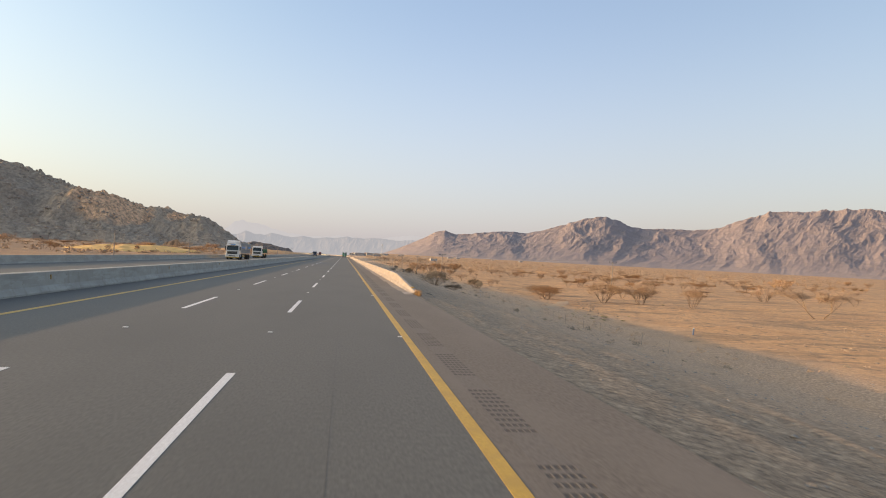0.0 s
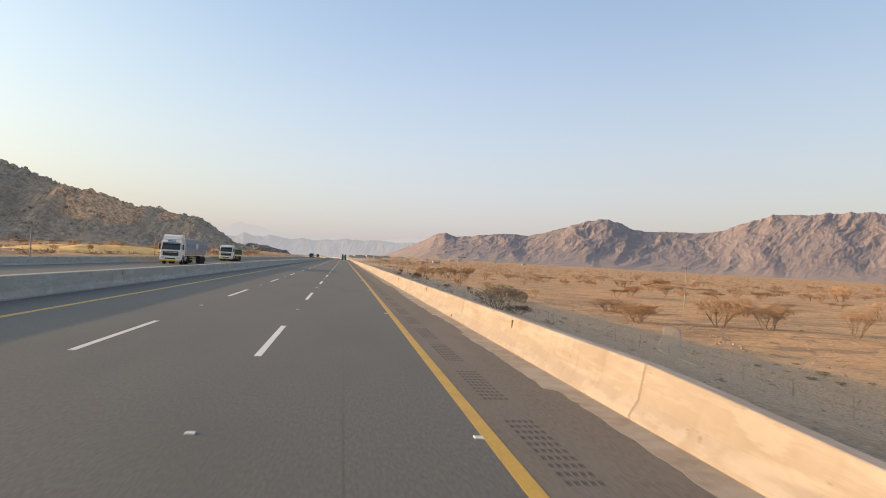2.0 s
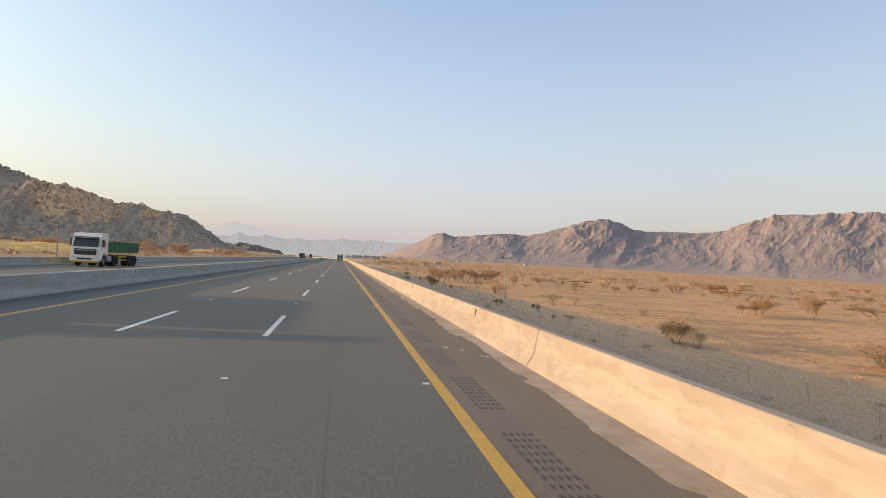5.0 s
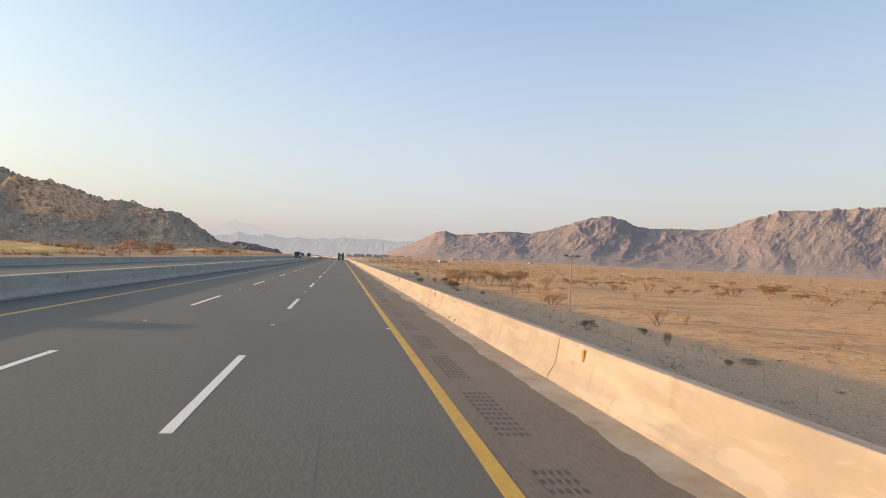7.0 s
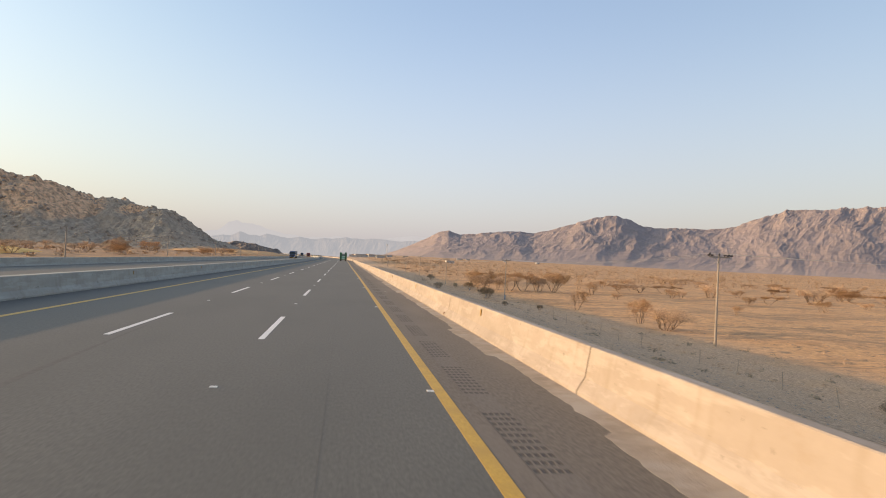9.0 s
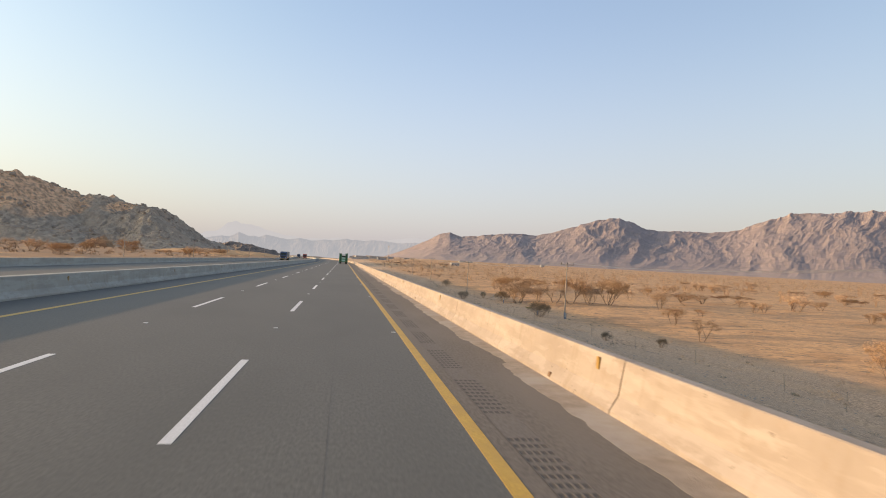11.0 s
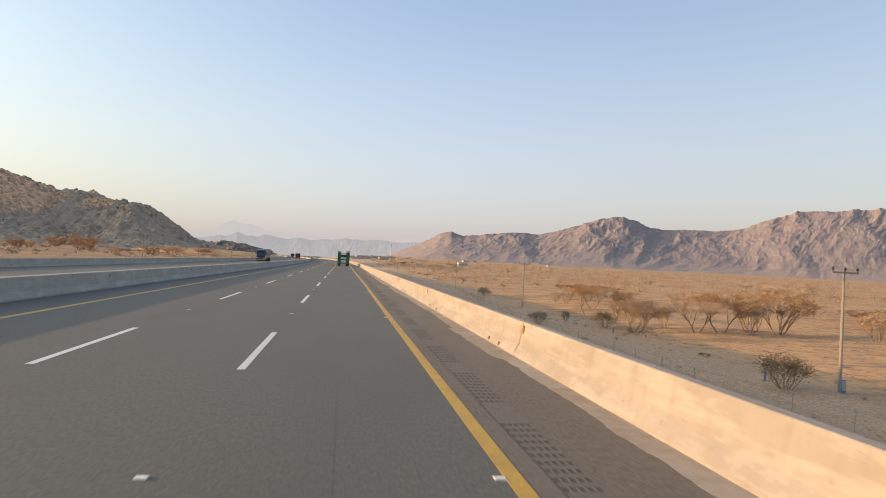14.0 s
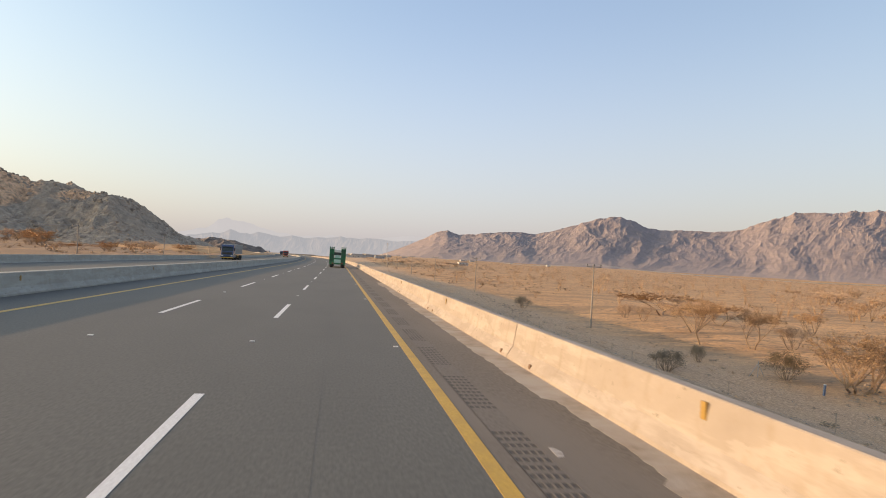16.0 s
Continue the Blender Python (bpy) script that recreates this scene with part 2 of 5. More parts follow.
def concrete_material(name="concrete", wash=(1.0, 1.0, 1.0)):
    """Cast concrete, sun-bleached, with smears along it, drips down it and small chips; each piece has its own stains."""
    m = bpy.data.materials.new(name)
    m.use_nodes = True
    nt = m.node_tree
    b = nt.nodes["Principled BSDF"]
    b.inputs["Roughness"].default_value = 0.9
    co, info, comb, add = (nt.nodes.new(k) for k in ("ShaderNodeTexCoord", "ShaderNodeObjectInfo", "ShaderNodeCombineXYZ", "ShaderNodeVectorMath"))
    mul = nt.nodes.new("ShaderNodeMath")
    mul.operation = "MULTIPLY"
    mul.inputs[1].default_value = 90.0
    nt.links.new(info.outputs["Random"], mul.inputs[0])
    nt.links.new(mul.outputs[0], comb.inputs[1])
    nt.links.new(co.outputs["Object"], add.inputs[0])
    nt.links.new(comb.outputs[0], add.inputs[1])

    def field(scale, stretch, detail=5.0):
        mp, n = nt.nodes.new("ShaderNodeMapping"), nt.nodes.new("ShaderNodeTexNoise")
        mp.inputs["Scale"].default_value = stretch
        n.inputs["Scale"].default_value, n.inputs["Detail"].default_value = scale, detail
        n.inputs["Roughness"].default_value = 0.62
        nt.links.new(add.outputs[0], mp.inputs[0])
        nt.links.new(mp.outputs[0], n.inputs["Vector"])
        return n.outputs[0]

    col = ramp(nt, field(1.2, (1, 0.5, 1)), [(0.3, (0.265, 0.226, 0.183)), (0.7, (0.338, 0.293, 0.24))])
    smear = ramp(nt, field(2.6, (1, 0.16, 1.4)), [(0.5, (0, 0, 0)), (0.62, (0.55, 0.55, 0.55))])
    col = mixed(nt, smear, col, (0.39, 0.345, 0.288))
    drip = ramp(nt, field(2.2, (1, 1.3, 0.12)), [(0.55, (0, 0, 0)), (0.72, (0.4, 0.4, 0.4))])
    col = mixed(nt, drip, col, (0.21, 0.168, 0.115))
    plaster = ramp(nt, field(1.7, (1, 0.45, 1.6), 8.0), [(0.55, (0, 0, 0)), (0.59, (0.38, 0.38, 0.38))])
    col = mixed(nt, plaster, col, (0.4, 0.355, 0.302))
    blotch = ramp(nt, field(4.2, (1, 0.7, 1), 7.0), [(0.57, (0, 0, 0)), (0.68, (0.32, 0.32, 0.32))])
    col = mixed(nt, blotch, col, (0.255, 0.2, 0.14))
    chip = ramp(nt, field(7.0, (1, 0.7, 1), 3.0), [(0.68, (0, 0, 0)), (0.71, (0.7, 0.7, 0.7))])
    col = mixed(nt, chip, col, (0.17, 0.145, 0.115))
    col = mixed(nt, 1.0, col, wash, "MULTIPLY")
    nt.links.new(col, b.inputs["Base Color"])
    bp = nt.nodes.new("ShaderNodeBump")
    bp.inputs["Strength"].default_value, bp.inputs["Distance"].default_value = 0.35, 0.012
    nt.links.new(field(9.0, (1, 0.6, 1), 6.0), bp.inputs["Height"])
    nt.links.new(bp.outputs[0], b.inputs["Normal"])
    return m


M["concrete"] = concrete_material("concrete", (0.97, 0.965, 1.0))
# same concrete with a cool shade tone tinted in, for the shaded barriers
M["concrete_shade"] = concrete_material("concrete_shade", (1.1, 1.26, 1.36))


def ground_material():
    """Sand, with grey gravel on the embankment and scattered stones and dry tufts."""
    m = bpy.data.materials.new("ground")
    m.use_nodes = True
    nt = m.node_tree
    b = nt.nodes["Principled BSDF"]
    b.inputs["Roughness"].default_value = 0.95
    sand = ramp(nt, noisy(nt, 0.08, 8.0), [(0.3, (0.45, 0.247, 0.108)), (0.5, (0.6, 0.352, 0.165)), (0.64, (0.48, 0.28, 0.135)), (0.76, (0.29, 0.172, 0.084))])
    fine = ramp(nt, noisy(nt, 1.6, 6.0), [(0.35, (0.72, 0.72, 0.72)), (0.6, (1.05, 1.05, 1.05))])
    sand = mixed(nt, 1.0, sand, fine, "MULTIPLY")
    speck = ramp(nt, noisy(nt, 0.5, 9.0, rough=0.78), [(0.53, (0, 0, 0)), (0.61, (1, 1, 1))])
    sand = mixed(nt, speck, sand, (0.17, 0.125, 0.08))
    grav = ramp(nt, noisy(nt, 5.0, 8.0, rough=0.75), [(0.36, (0.2, 0.134, 0.084)), (0.5, (0.435, 0.298, 0.186)), (0.64, (0.68, 0.475, 0.305))])
    grav = mixed(nt, ramp(nt, noisy(nt, 0.25, 5.0), [(0.5, (0, 0, 0)), (0.75, (0.7, 0.7, 0.7))]), grav, (0.485, 0.325, 0.188))
    wash = ramp(nt, noisy(nt, 0.09, 7.0, stretch=(0.35, 1.6, 1), rough=0.7), [(0.52, (0, 0, 0)), (0.59, (0.75, 0.75, 0.75)), (0.68, (0, 0, 0))])
    sand = mixed(nt, wash, sand, (0.2, 0.135, 0.08))
    co = nt.nodes.new("ShaderNodeTexCoord")
    sx = nt.nodes.new("ShaderNodeSeparateXYZ")
    nt.links.new(co.outputs["Object"], sx.inputs[0])
    ad = nt.nodes.new("ShaderNodeMath")
    ad.operation = "MULTIPLY_ADD"
    ad.inputs[1].default_value = 14.0
    nt.links.new(noisy(nt, 0.07, 6.0), ad.inputs[0])
    nt.links.new(sx.outputs[0], ad.inputs[2])
    r1 = nt.nodes.new("ShaderNodeMapRange")
    r1.inputs[1].default_value, r1.inputs[2].default_value = 43.0, 53.0
    nt.links.new(ad.outputs[0], r1.inputs[0])
    r2 = nt.nodes.new("ShaderNodeMapRange")
    r2.inputs[1].default_value, r2.inputs[2].default_value = -38.0, -26.0
    nt.links.new(ad.outputs[0], r2.inputs[0])
    r3 = nt.nodes.new("ShaderNodeMapRange")
    r3.inputs[1].default_value, r3.inputs[2].default_value = 13.0, 18.0
    nt.links.new(ad.outputs[0], r3.inputs[0])
    chips = ramp(nt, noisy(nt, 4.0, 9.0, rough=0.88), [(0.4, (0.14, 0.101, 0.066)), (0.5, (0.31, 0.224, 0.146)), (0.6, (0.55, 0.405, 0.265))])
    grav = mixed(nt, r3.outputs[0], chips, grav)
    right = mixed(nt, r1.outputs[0], grav, sand)
    brown = ramp(nt, noisy(nt, 0.05, 7.0, stretch=(1, 0.5, 1)), [(0.34, (0.25, 0.25, 0.25)), (0.52, (0.9, 0.9, 0.9))])
    left = mixed(nt, brown, sand, (0.25, 0.16, 0.095))
    col = mixed(nt, r2.outputs[0], left, right)
    nt.links.new(col, b.inputs["Base Color"])
    bp = nt.nodes.new("ShaderNodeBump")
    bp.inputs["Strength"].default_value, bp.inputs["Distance"].default_value = 0.9, 0.11
    nt.links.new(noisy(nt, 4.0, 8.0, rough=0.7), bp.inputs["Height"])
    nt.links.new(bp.outputs[0], b.inputs["Normal"])
    return m


M["ground"] = ground_material()


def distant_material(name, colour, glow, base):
    """A far range seen through haze, which is painted in as a pale glow over a dark base."""
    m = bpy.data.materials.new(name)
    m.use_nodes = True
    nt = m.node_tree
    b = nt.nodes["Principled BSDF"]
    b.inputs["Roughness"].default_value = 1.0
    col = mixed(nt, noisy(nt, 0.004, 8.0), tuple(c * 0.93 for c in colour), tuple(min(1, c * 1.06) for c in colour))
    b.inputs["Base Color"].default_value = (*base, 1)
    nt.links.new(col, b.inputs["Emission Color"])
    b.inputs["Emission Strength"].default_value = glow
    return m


# ---- mesh helpers ----
def mesh_from(verts, faces, name="mesh", smooth=False):
    me = bpy.data.meshes.new(name)
    me.from_pydata(verts, [], faces)
    if smooth:
        me.polygons.foreach_set("use_smooth", [True] * len(me.polygons))
    me.update()
    return me


def to_mesh(bm, name="mesh", smooth=False):
    me = bpy.data.meshes.new(name)
    bm.normal_update()
    bm.to_mesh(me)
    bm.free()
    if smooth:
        me.polygons.foreach_set("use_smooth", [True] * len(me.polygons))
    return me


def part(name, data, material_, parent, label="", at=None):
    """One mesh under a thing or under a part."""
    me = to_mesh(data, name) if isinstance(data, bmesh.types.BMesh) else data
    if not me.materials:
        me.materials.append(material_)
    ob = new(name, me)
    ob.parent = parent
    if at is not None:
        ob.matrix_basis = at
    if label:
        tagged(ob, label)
    return ob


def thing(name, m, label, category, group="", kind=""):
    ob = new(name)
    ob.matrix_basis = m
    ob.empty_display_size = 0.2
    return tagged(ob, label, category, group, kind)


def solid(name, me, material_, label="", category="", kind="", group=""):
    if not me.materials:
        me.materials.append(material_)
    return tagged(new(name, me), label, category, group, kind)


def box(bm, cx, cy, cz, sx, sy, sz, bevel=0.0, m=None):
    r = bmesh.ops.create_cube(bm, size=1.0, matrix=(m or Matrix()) @ pose(cx, cy, cz) @ Matrix.Diagonal((sx, sy, sz, 1)))
    if bevel:
        es = list({e for v in r["verts"] for e in v.link_edges})
        bmesh.ops.bevel(bm, geom=es, offset=bevel, segments=2, affect="EDGES", profile=0.6)
    return bm


def rod(bm, p, q, r1, r2=None, n=8):
    p, q = Vector(p), Vector(q)
    d = q - p
    m = Matrix.Translation((p + q) / 2) @ d.to_track_quat("Z", "Y").to_matrix().to_4x4()
    bmesh.ops.create_cone(bm, cap_ends=True, segments=n, radius1=r1, radius2=r1 if r2 is None else r2, depth=d.length, matrix=m)
    return bm


def sweep(profile, ys, shift=None, caps=True):
    """A profile (x, z) carried along y."""
    n = len(profile)
    vs, fs = [], []
    for j, y in enumerate(ys):
        for x, z in profile:
            vs.append((x, y, z) if shift is None else shift(x, y, z))
    for j in range(len(ys) - 1):
        for i in range(n):
            k = (i + 1) % n
            fs.append((j * n + i, j * n + k, (j + 1) * n + k, (j + 1) * n + i))
    if caps:
        fs.append(tuple(range(n))[::-1])
        fs.append(tuple((len(ys) - 1) * n + i for i in range(n)))
    return mesh_from(vs, fs)


# ---- the land ----
def smooth01(a, b, v):
    u = np.clip((v - a) / (b - a), 0, 1)
    return u * u * (3 - 2 * u)


def bend(y):
    """How far the road has swung to the left at y: it is straight up to 470 m and then follows a wide curve."""
    return -np.clip(y - 470.0, 0, 1100) ** 2 / 7600.0


def turn_at(y):
    """The road's heading at y, in degrees."""
    return math.degrees(math.atan(min(max(y - 470.0, 0.0), 1100.0) / 3800.0))


def land(x, y):
    """Height of the ground: the road stands on a bank, the plain lies below it on the right. x is counted from the road's line."""
    fall = np.interp(x, [-400, -70, -36, -30, 1.5, 2.5, 3.0, 4.5, 9, 22, 30, 80, 4900], [-2.0, -1.2, -0.9, -0.12, -0.12, -0.02, -0.101, -0.346, -1.08, -4.3, -5.45, -5.9, -6.5])
    fall = fall + np.interp(x, [-700, -300, -200, -110], [4.0, 2.6, 2.0, 0.0]) * (1 - smooth01(1150, 1500, y))
    w = np.clip((x - 6) / 25, 0, 1) + np.clip((-x - 33) / 30, 0, 1)
    r = np.hypot(x, y - 180)
    fall = fall + 0.0085 * np.clip(r - 500, 0, 3000) * np.clip((np.degrees(np.arctan2(x, np.maximum(y - 180, 1))) - 3) / 4, 0, 1) * (y > 180)
    fall = fall - smooth01(295, 365, y) * (1 - 0.8 * smooth01(430, 620, y)) * np.interp(x, [12, 30, 42, 62], [0, 1.4, 1.4, 0.6])
    return fall + w * 0.28 * np.sin(x * 0.11 + y * 0.05) * np.sin(y * 0.083 - x * 0.04) + w * 0.1 * np.sin(x * 0.43 + 1.3) * np.sin(y * 0.37 + x * 0.2)


def axis(*steps):
    out = []
    for a, b, s in steps:
        out += list(np.arange(a, b, s))
    return np.array(out + [steps[-1][1]])


gx = axis((-4900, -800, 400), (-800, -120, 60), (-120, -32, 4), (-32, -4, 7), (-4, 2, 3), (2, 12, 0.5), (12, 60, 1.5), (60, 150, 4), (150, 600, 25), (600, 2400, 75), (2400, 4900, 250))
gy = axis((-3000, -100, 290), (-100, 0, 10), (0, 480, 2.0), (480, 900, 10), (900, 3000, 60), (3000, 5000, 250))
X, Y = np.meshgrid(gx, gy)
Z = land(X, Y)
rough_ground = np.clip((X - 2.6) / 2, 0, 1) * (X < 100)
Z = Z + rough_ground * np.random.RandomState(4).normal(0, 0.035, X.shape)
nx, ny = len(gx), len(gy)
idx = np.arange(nx * ny).reshape(ny, nx)
faces = np.stack([idx[:-1, :-1], idx[:-1, 1:], idx[1:, 1:], idx[1:, :-1]], -1).reshape(-1, 4)
ground = solid("ground", mesh_from(np.stack([X + bend(Y), Y, Z], -1).reshape(-1, 3).tolist(), faces.tolist(), smooth=True), M["ground"],
               "dry sandy desert plain with grey gravel road bank", "ground", "structure")


def fbm(x, y, octaves=5, ridged=True, seed=0.0):
    s, amp, f = 0.0, 0.5, 1.0
    for o in range(octaves):
        v = noise.noise(Vector((x * f + seed, y * f - seed, seed * 0.7)))
        s += amp * ((1 - 2 * abs(v)) if ridged else v)
        amp, f = amp * 0.5, f * 2.05
    return s


# bearings and strengths of the great spurs of the main range
RIDGES = ((9.2, 0.04), (14.1, 0.14), (17.6, 0.05), (20.6, 0.13), (25.5, 0.06), (29.0, 0.06), (34.6, 0.12), (40.0, 0.08))


def range_mesh(prof, r0, r1, rc, steps_a, steps_r, cell, seed, relief, centre=(0, 180), z0=-6.0, peaks=0.0, spurs=0.0, recede=0.0):
    """A mountain range on a fan of bearings: prof gives bearing and height angle of its crest, rc the crest's distance. Spurs run down
    its face, long and uneven in height. recede: how much farther off its eastern end lies."""
    az, el = np.array([p[0] for p in prof]), np.array([p[1] for p in prof])
    bearings = np.linspace(az[0], az[-1], steps_a)
    radii = np.linspace(r0, r1, steps_r)
    vs, fs = [], []
    wide = np.array([np.interp(a + np.linspace(-1.6, 1.6, 9), az, el).mean() for a in bearings])

    for a, soft_el in zip(bearings, wide):
        crest = rc * math.tan(radians(float(np.interp(a, az, el)))) + 2.0
        body_top = rc * math.tan(radians(float(soft_el))) + 2.0
        arc = rc * radians(a)
        for r in radii:
            x, y = centre[0] + r * math.sin(radians(a)), centre[1] + r * math.cos(radians(a))
            u = (r - r0) / (rc - r0) if r < rc else 1 - (r - rc) / (r1 - rc) * 0.8
            way = arc + 0.14 * (rc - r) + 45 * noise.noise(Vector((x / 420, y / 420, seed + 3))) + 18 * noise.noise(Vector((x / 90, y / 90, seed)))
            n = fbm(way / cell, r / (cell * 3.2), 6, True, seed)
            body = u ** 1.25
            top = body_top + (crest - body_top) * u ** 3
            z = top * body * (1 + relief * (n - 0.35) * (1.1 - 1.09 * body if r <= rc else 0.0)) + top * peaks * (n - 0.52) * body
            if spurs and r <= rc:
                high = 0.6 + 0.9 * max(0.0, noise.noise(Vector((x / 700, y / 900, seed + 8))) + 0.12)
                z += spurs * top * body * max(0.0, 1 - u) ** 0.7 * 1.7 * high * (fbm(way / 400, r / 1100, 5, True, seed + 11) - 0.45)
                for a0, amp in RIDGES:
                    d = a - a0 - 2.4 * (1 - u) + 0.9 * noise.noise(Vector((x / 260, y / 260, a0))) + 0.35 * noise.noise(Vector((x / 70, y / 70, a0)))
                    if -2.8 < d < 1.3:
                        z += amp * top * body * max(0.0, 1 - u) ** 0.5 * (1 + d / 2.8 if d < 0 else 1 - d / 1.3)
            k = 1 + recede * max(0.0, (a - 12) / 33)
            z = z0 + max(z, 0) + (6 if r >= rc else 0) * body
            vs.append((centre[0] + k * (x - centre[0]), centre[1] + k * (y - centre[1]), 2.2 + k * (z - 2.2)))
    k = len(radii)
    for i in range(len(bearings) - 1):
        for j in range(k - 1):
            fs.append((i * k + j, i * k + j + 1, (i + 1) * k + j + 1, (i + 1) * k + j))
    me = mesh_from(vs, fs)
    me.flip_normals()
    return me


MAIN = [(3.2, 0.2), (4.8, 0.8), (5.8, 1.25), (7.25, 1.95), (8.14, 2.48), (9.13, 2.74), (10.16, 2.39), (11.67, 2.57), (13.16, 2.85), (14.91, 2.94), (16.66, 2.83),
        (18.12, 3.2), (19.56, 3.66), (21.0, 4.11), (21.95, 4.4), (23.6, 4.61), (24.55, 4.35), (25.75, 3.77), (27.58, 3.64), (28.93, 3.74),
        (30.69, 3.61), (32.83, 3.87), (34.46, 4.55), (36.45, 5.31), (38.78, 5.33), (40.99, 5.61), (43.4, 5.53), (50, 5.2), (60, 4.0)]
solid("mountain", range_mesh(MAIN, 3000, 4700, 4250, 1050, 130, 130, 3.0, 0.07, peaks=0.07, spurs=0.12, recede=0.32), M["mountain"],
      "long range of bare pinkish brown desert mountains", "mountain", "structure")
MID = [(-16, 0.3), (-12.4, 0.85), (-10.97, 1.13), (-10.18, 1.25), (-9.53, 1.23), (-8.74, 1.59), (-8.07, 1.39), (-7.24, 1.34), (-6.59, 1.56), (-5.74, 1.4),
       (-4.88, 1.25), (-3.87, 1.45), (-2.83, 1.31), (-1.8, 1.44), (-1.1, 1.38), (0.12, 1.59), (1.71, 1.51), (3.13, 1.63), (4.57, 1.46), (6.0, 1.58), (7.43, 1.7), (10, 1.2)]
FAR = [(-20, 0.4), (-12.9, 1.1), (-11.16, 1.53), (-10.53, 1.74), (-9.76, 2.24), (-9.12, 2.56), (-8.46, 2.4), (-7.29, 2.14), (-6.27, 1.86), (-4.9, 1.56),
       (-3.18, 1.46), (-0.76, 1.64), (2.78, 1.5), (4.55, 1.89), (6.15, 2.09), (7.06, 1.89), (8.7, 1.6), (14, 1.0)]
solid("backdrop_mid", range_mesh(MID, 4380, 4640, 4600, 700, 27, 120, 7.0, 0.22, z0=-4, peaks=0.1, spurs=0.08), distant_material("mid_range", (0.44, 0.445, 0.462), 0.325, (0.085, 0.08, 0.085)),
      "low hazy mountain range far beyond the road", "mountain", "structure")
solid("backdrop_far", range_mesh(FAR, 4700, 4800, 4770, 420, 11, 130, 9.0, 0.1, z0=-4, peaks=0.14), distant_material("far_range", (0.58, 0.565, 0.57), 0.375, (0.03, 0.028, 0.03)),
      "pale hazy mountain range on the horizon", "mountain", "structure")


def hill_mesh(crest, y0, yc, y1, step, cell, seed, relief, x0, spur=0.0):
    """A rocky hill whose crest runs along x at y = yc."""
    cx, cz = [c[0] for c in crest], [c[1] for c in crest]
    xs, ys = np.arange(x0, cx[-1] + 0.1, step), np.arange(y0, y1, step * 1.5)
    vs, fs = [], []
    for y in ys:
        for x in xs:
            top = float(np.interp(x, cx, cz))
            foot = y0 + (yc - y0) * 0.5 * float(smooth01(cx[-1] - 600, cx[-1] - 150, x))
            u = max(0.0, (y - foot) / (yc - foot) if y < yc else 1 - (y - yc) / (y1 - yc))
            n = fbm(x / cell, y / (cell * 2.2), 5, True, seed)
            z = top * u ** 0.9 + top * relief * (n - 0.42) * u * (1.0 - u) ** 1.4 * 3.2
            if spur:
                p = ((x + 0.45 * (y - yc) + 60 * noise.noise(Vector((x / 90, y / 90, 4.0)))) / 165) % 1.0
                z += spur * (p / 0.4 if p < 0.4 else (1 - p) / 0.6) * u * max(0.0, 0.95 - u) * 4 * min(1, top / 60)
            crag = fbm(x / 30, y / 42, 5, True, seed + 5)
            z += (9 * max(0.0, crag - 0.25) - 2.5) * min(1, top / 30) * min(1, u * 3)
            z += 5.6 * (fbm(x / 11, y / 15, 3, True, seed + 9) - 0.42) * min(1, top / 40) * min(1, u * 3)
            vs.append((x, y, -2.5 + max(z, -1)))
    n = len(xs)
    for j in range(len(ys) - 1):
        for i in range(n - 1):
            fs.append((j * n + i, j * n + i + 1, (j + 1) * n + i + 1, (j + 1) * n + i))
    return mesh_from(vs, fs)


HILL = [(-700, 20), (-620, 110), (-543, 125), (-490, 111.5), (-419, 84), (-395, 82.5), (-369, 77), (-350, 73.5), (-332, 68.4), (-320, 63.5), (-311, 62.5), (-299, 63.5),
        (-286, 61.5), (-279, 57), (-265, 55.2), (-257, 54.2), (-249, 56.5), (-237, 52), (-227, 48.8), (-216, 45), (-210, 40), (-201, 34.5), (-188, 25.5), (-179, 20), (-169, 15.3),
        (-150, 7), (-135, 0)]
hill = hill_mesh(HILL, 700, 1100, 1240, 2.1, 140, 2.0, 0.8, -700, 27.0)
solid("rocky_hill", hill, M["rock"], "steep bare brown rocky hill beside the highway", "hill", "structure")
HILL2 = [(-252, 0), (-216, 15.2), (-202, 20.0), (-173, 21.8), (-144, 16.0), (-114.5, 11.4), (-104.5, 3.0), (-95.5, 0)]
solid("rocky_knoll", hill_mesh(HILL2, 1229, 1335, 1411, 3.0, 46, 6.0, 0.6, -252), M["rock_dark"], "low dark rocky knoll behind the hill", "hill", "structure")


def boulders(me, n, seed):
    """Angular blocks lying in clusters over a slope, in one mesh."""
    r = random.Random(seed)
    spots = [v.co.copy() for v in me.vertices if v.co.z > 0.5 and v.co.y < 1110]
    vs, fs, made = [], [], 0
    while made < n:
        p = r.choice(spots)
        if noise.noise(Vector((p.x / 55, p.y / 80, 6.0))) < r.uniform(-0.35, 0.5):
            continue
        s = 0.5 + 2.0 * r.random() ** 4
        turn = Euler((r.uniform(-0.5, 0.5), r.uniform(-0.5, 0.5), r.uniform(0, 6.28))).to_matrix()
        k = len(vs)
        for z in (-0.7, 0.35, 0.8):
            for q in range(5):
                a, rad = q * 1.2566 + r.uniform(-0.3, 0.3), r.uniform(0.75, 1.2) * (0.6 if z > 0.5 else 1.0)
                vs.append(tuple(p + turn @ Vector((s * 1.25 * rad * math.cos(a), s * rad * math.sin(a), s * (z + r.uniform(-0.15, 0.15))))))
        for b in (0, 5):
            fs += [(k + b + q, k + b + (q + 1) % 5, k + b + 5 + (q + 1) % 5, k + b + 5 + q) for q in range(5)]
        fs.append(tuple(k + 10 + q for q in range(5)))
        made += 1
    return mesh_from(vs, fs)


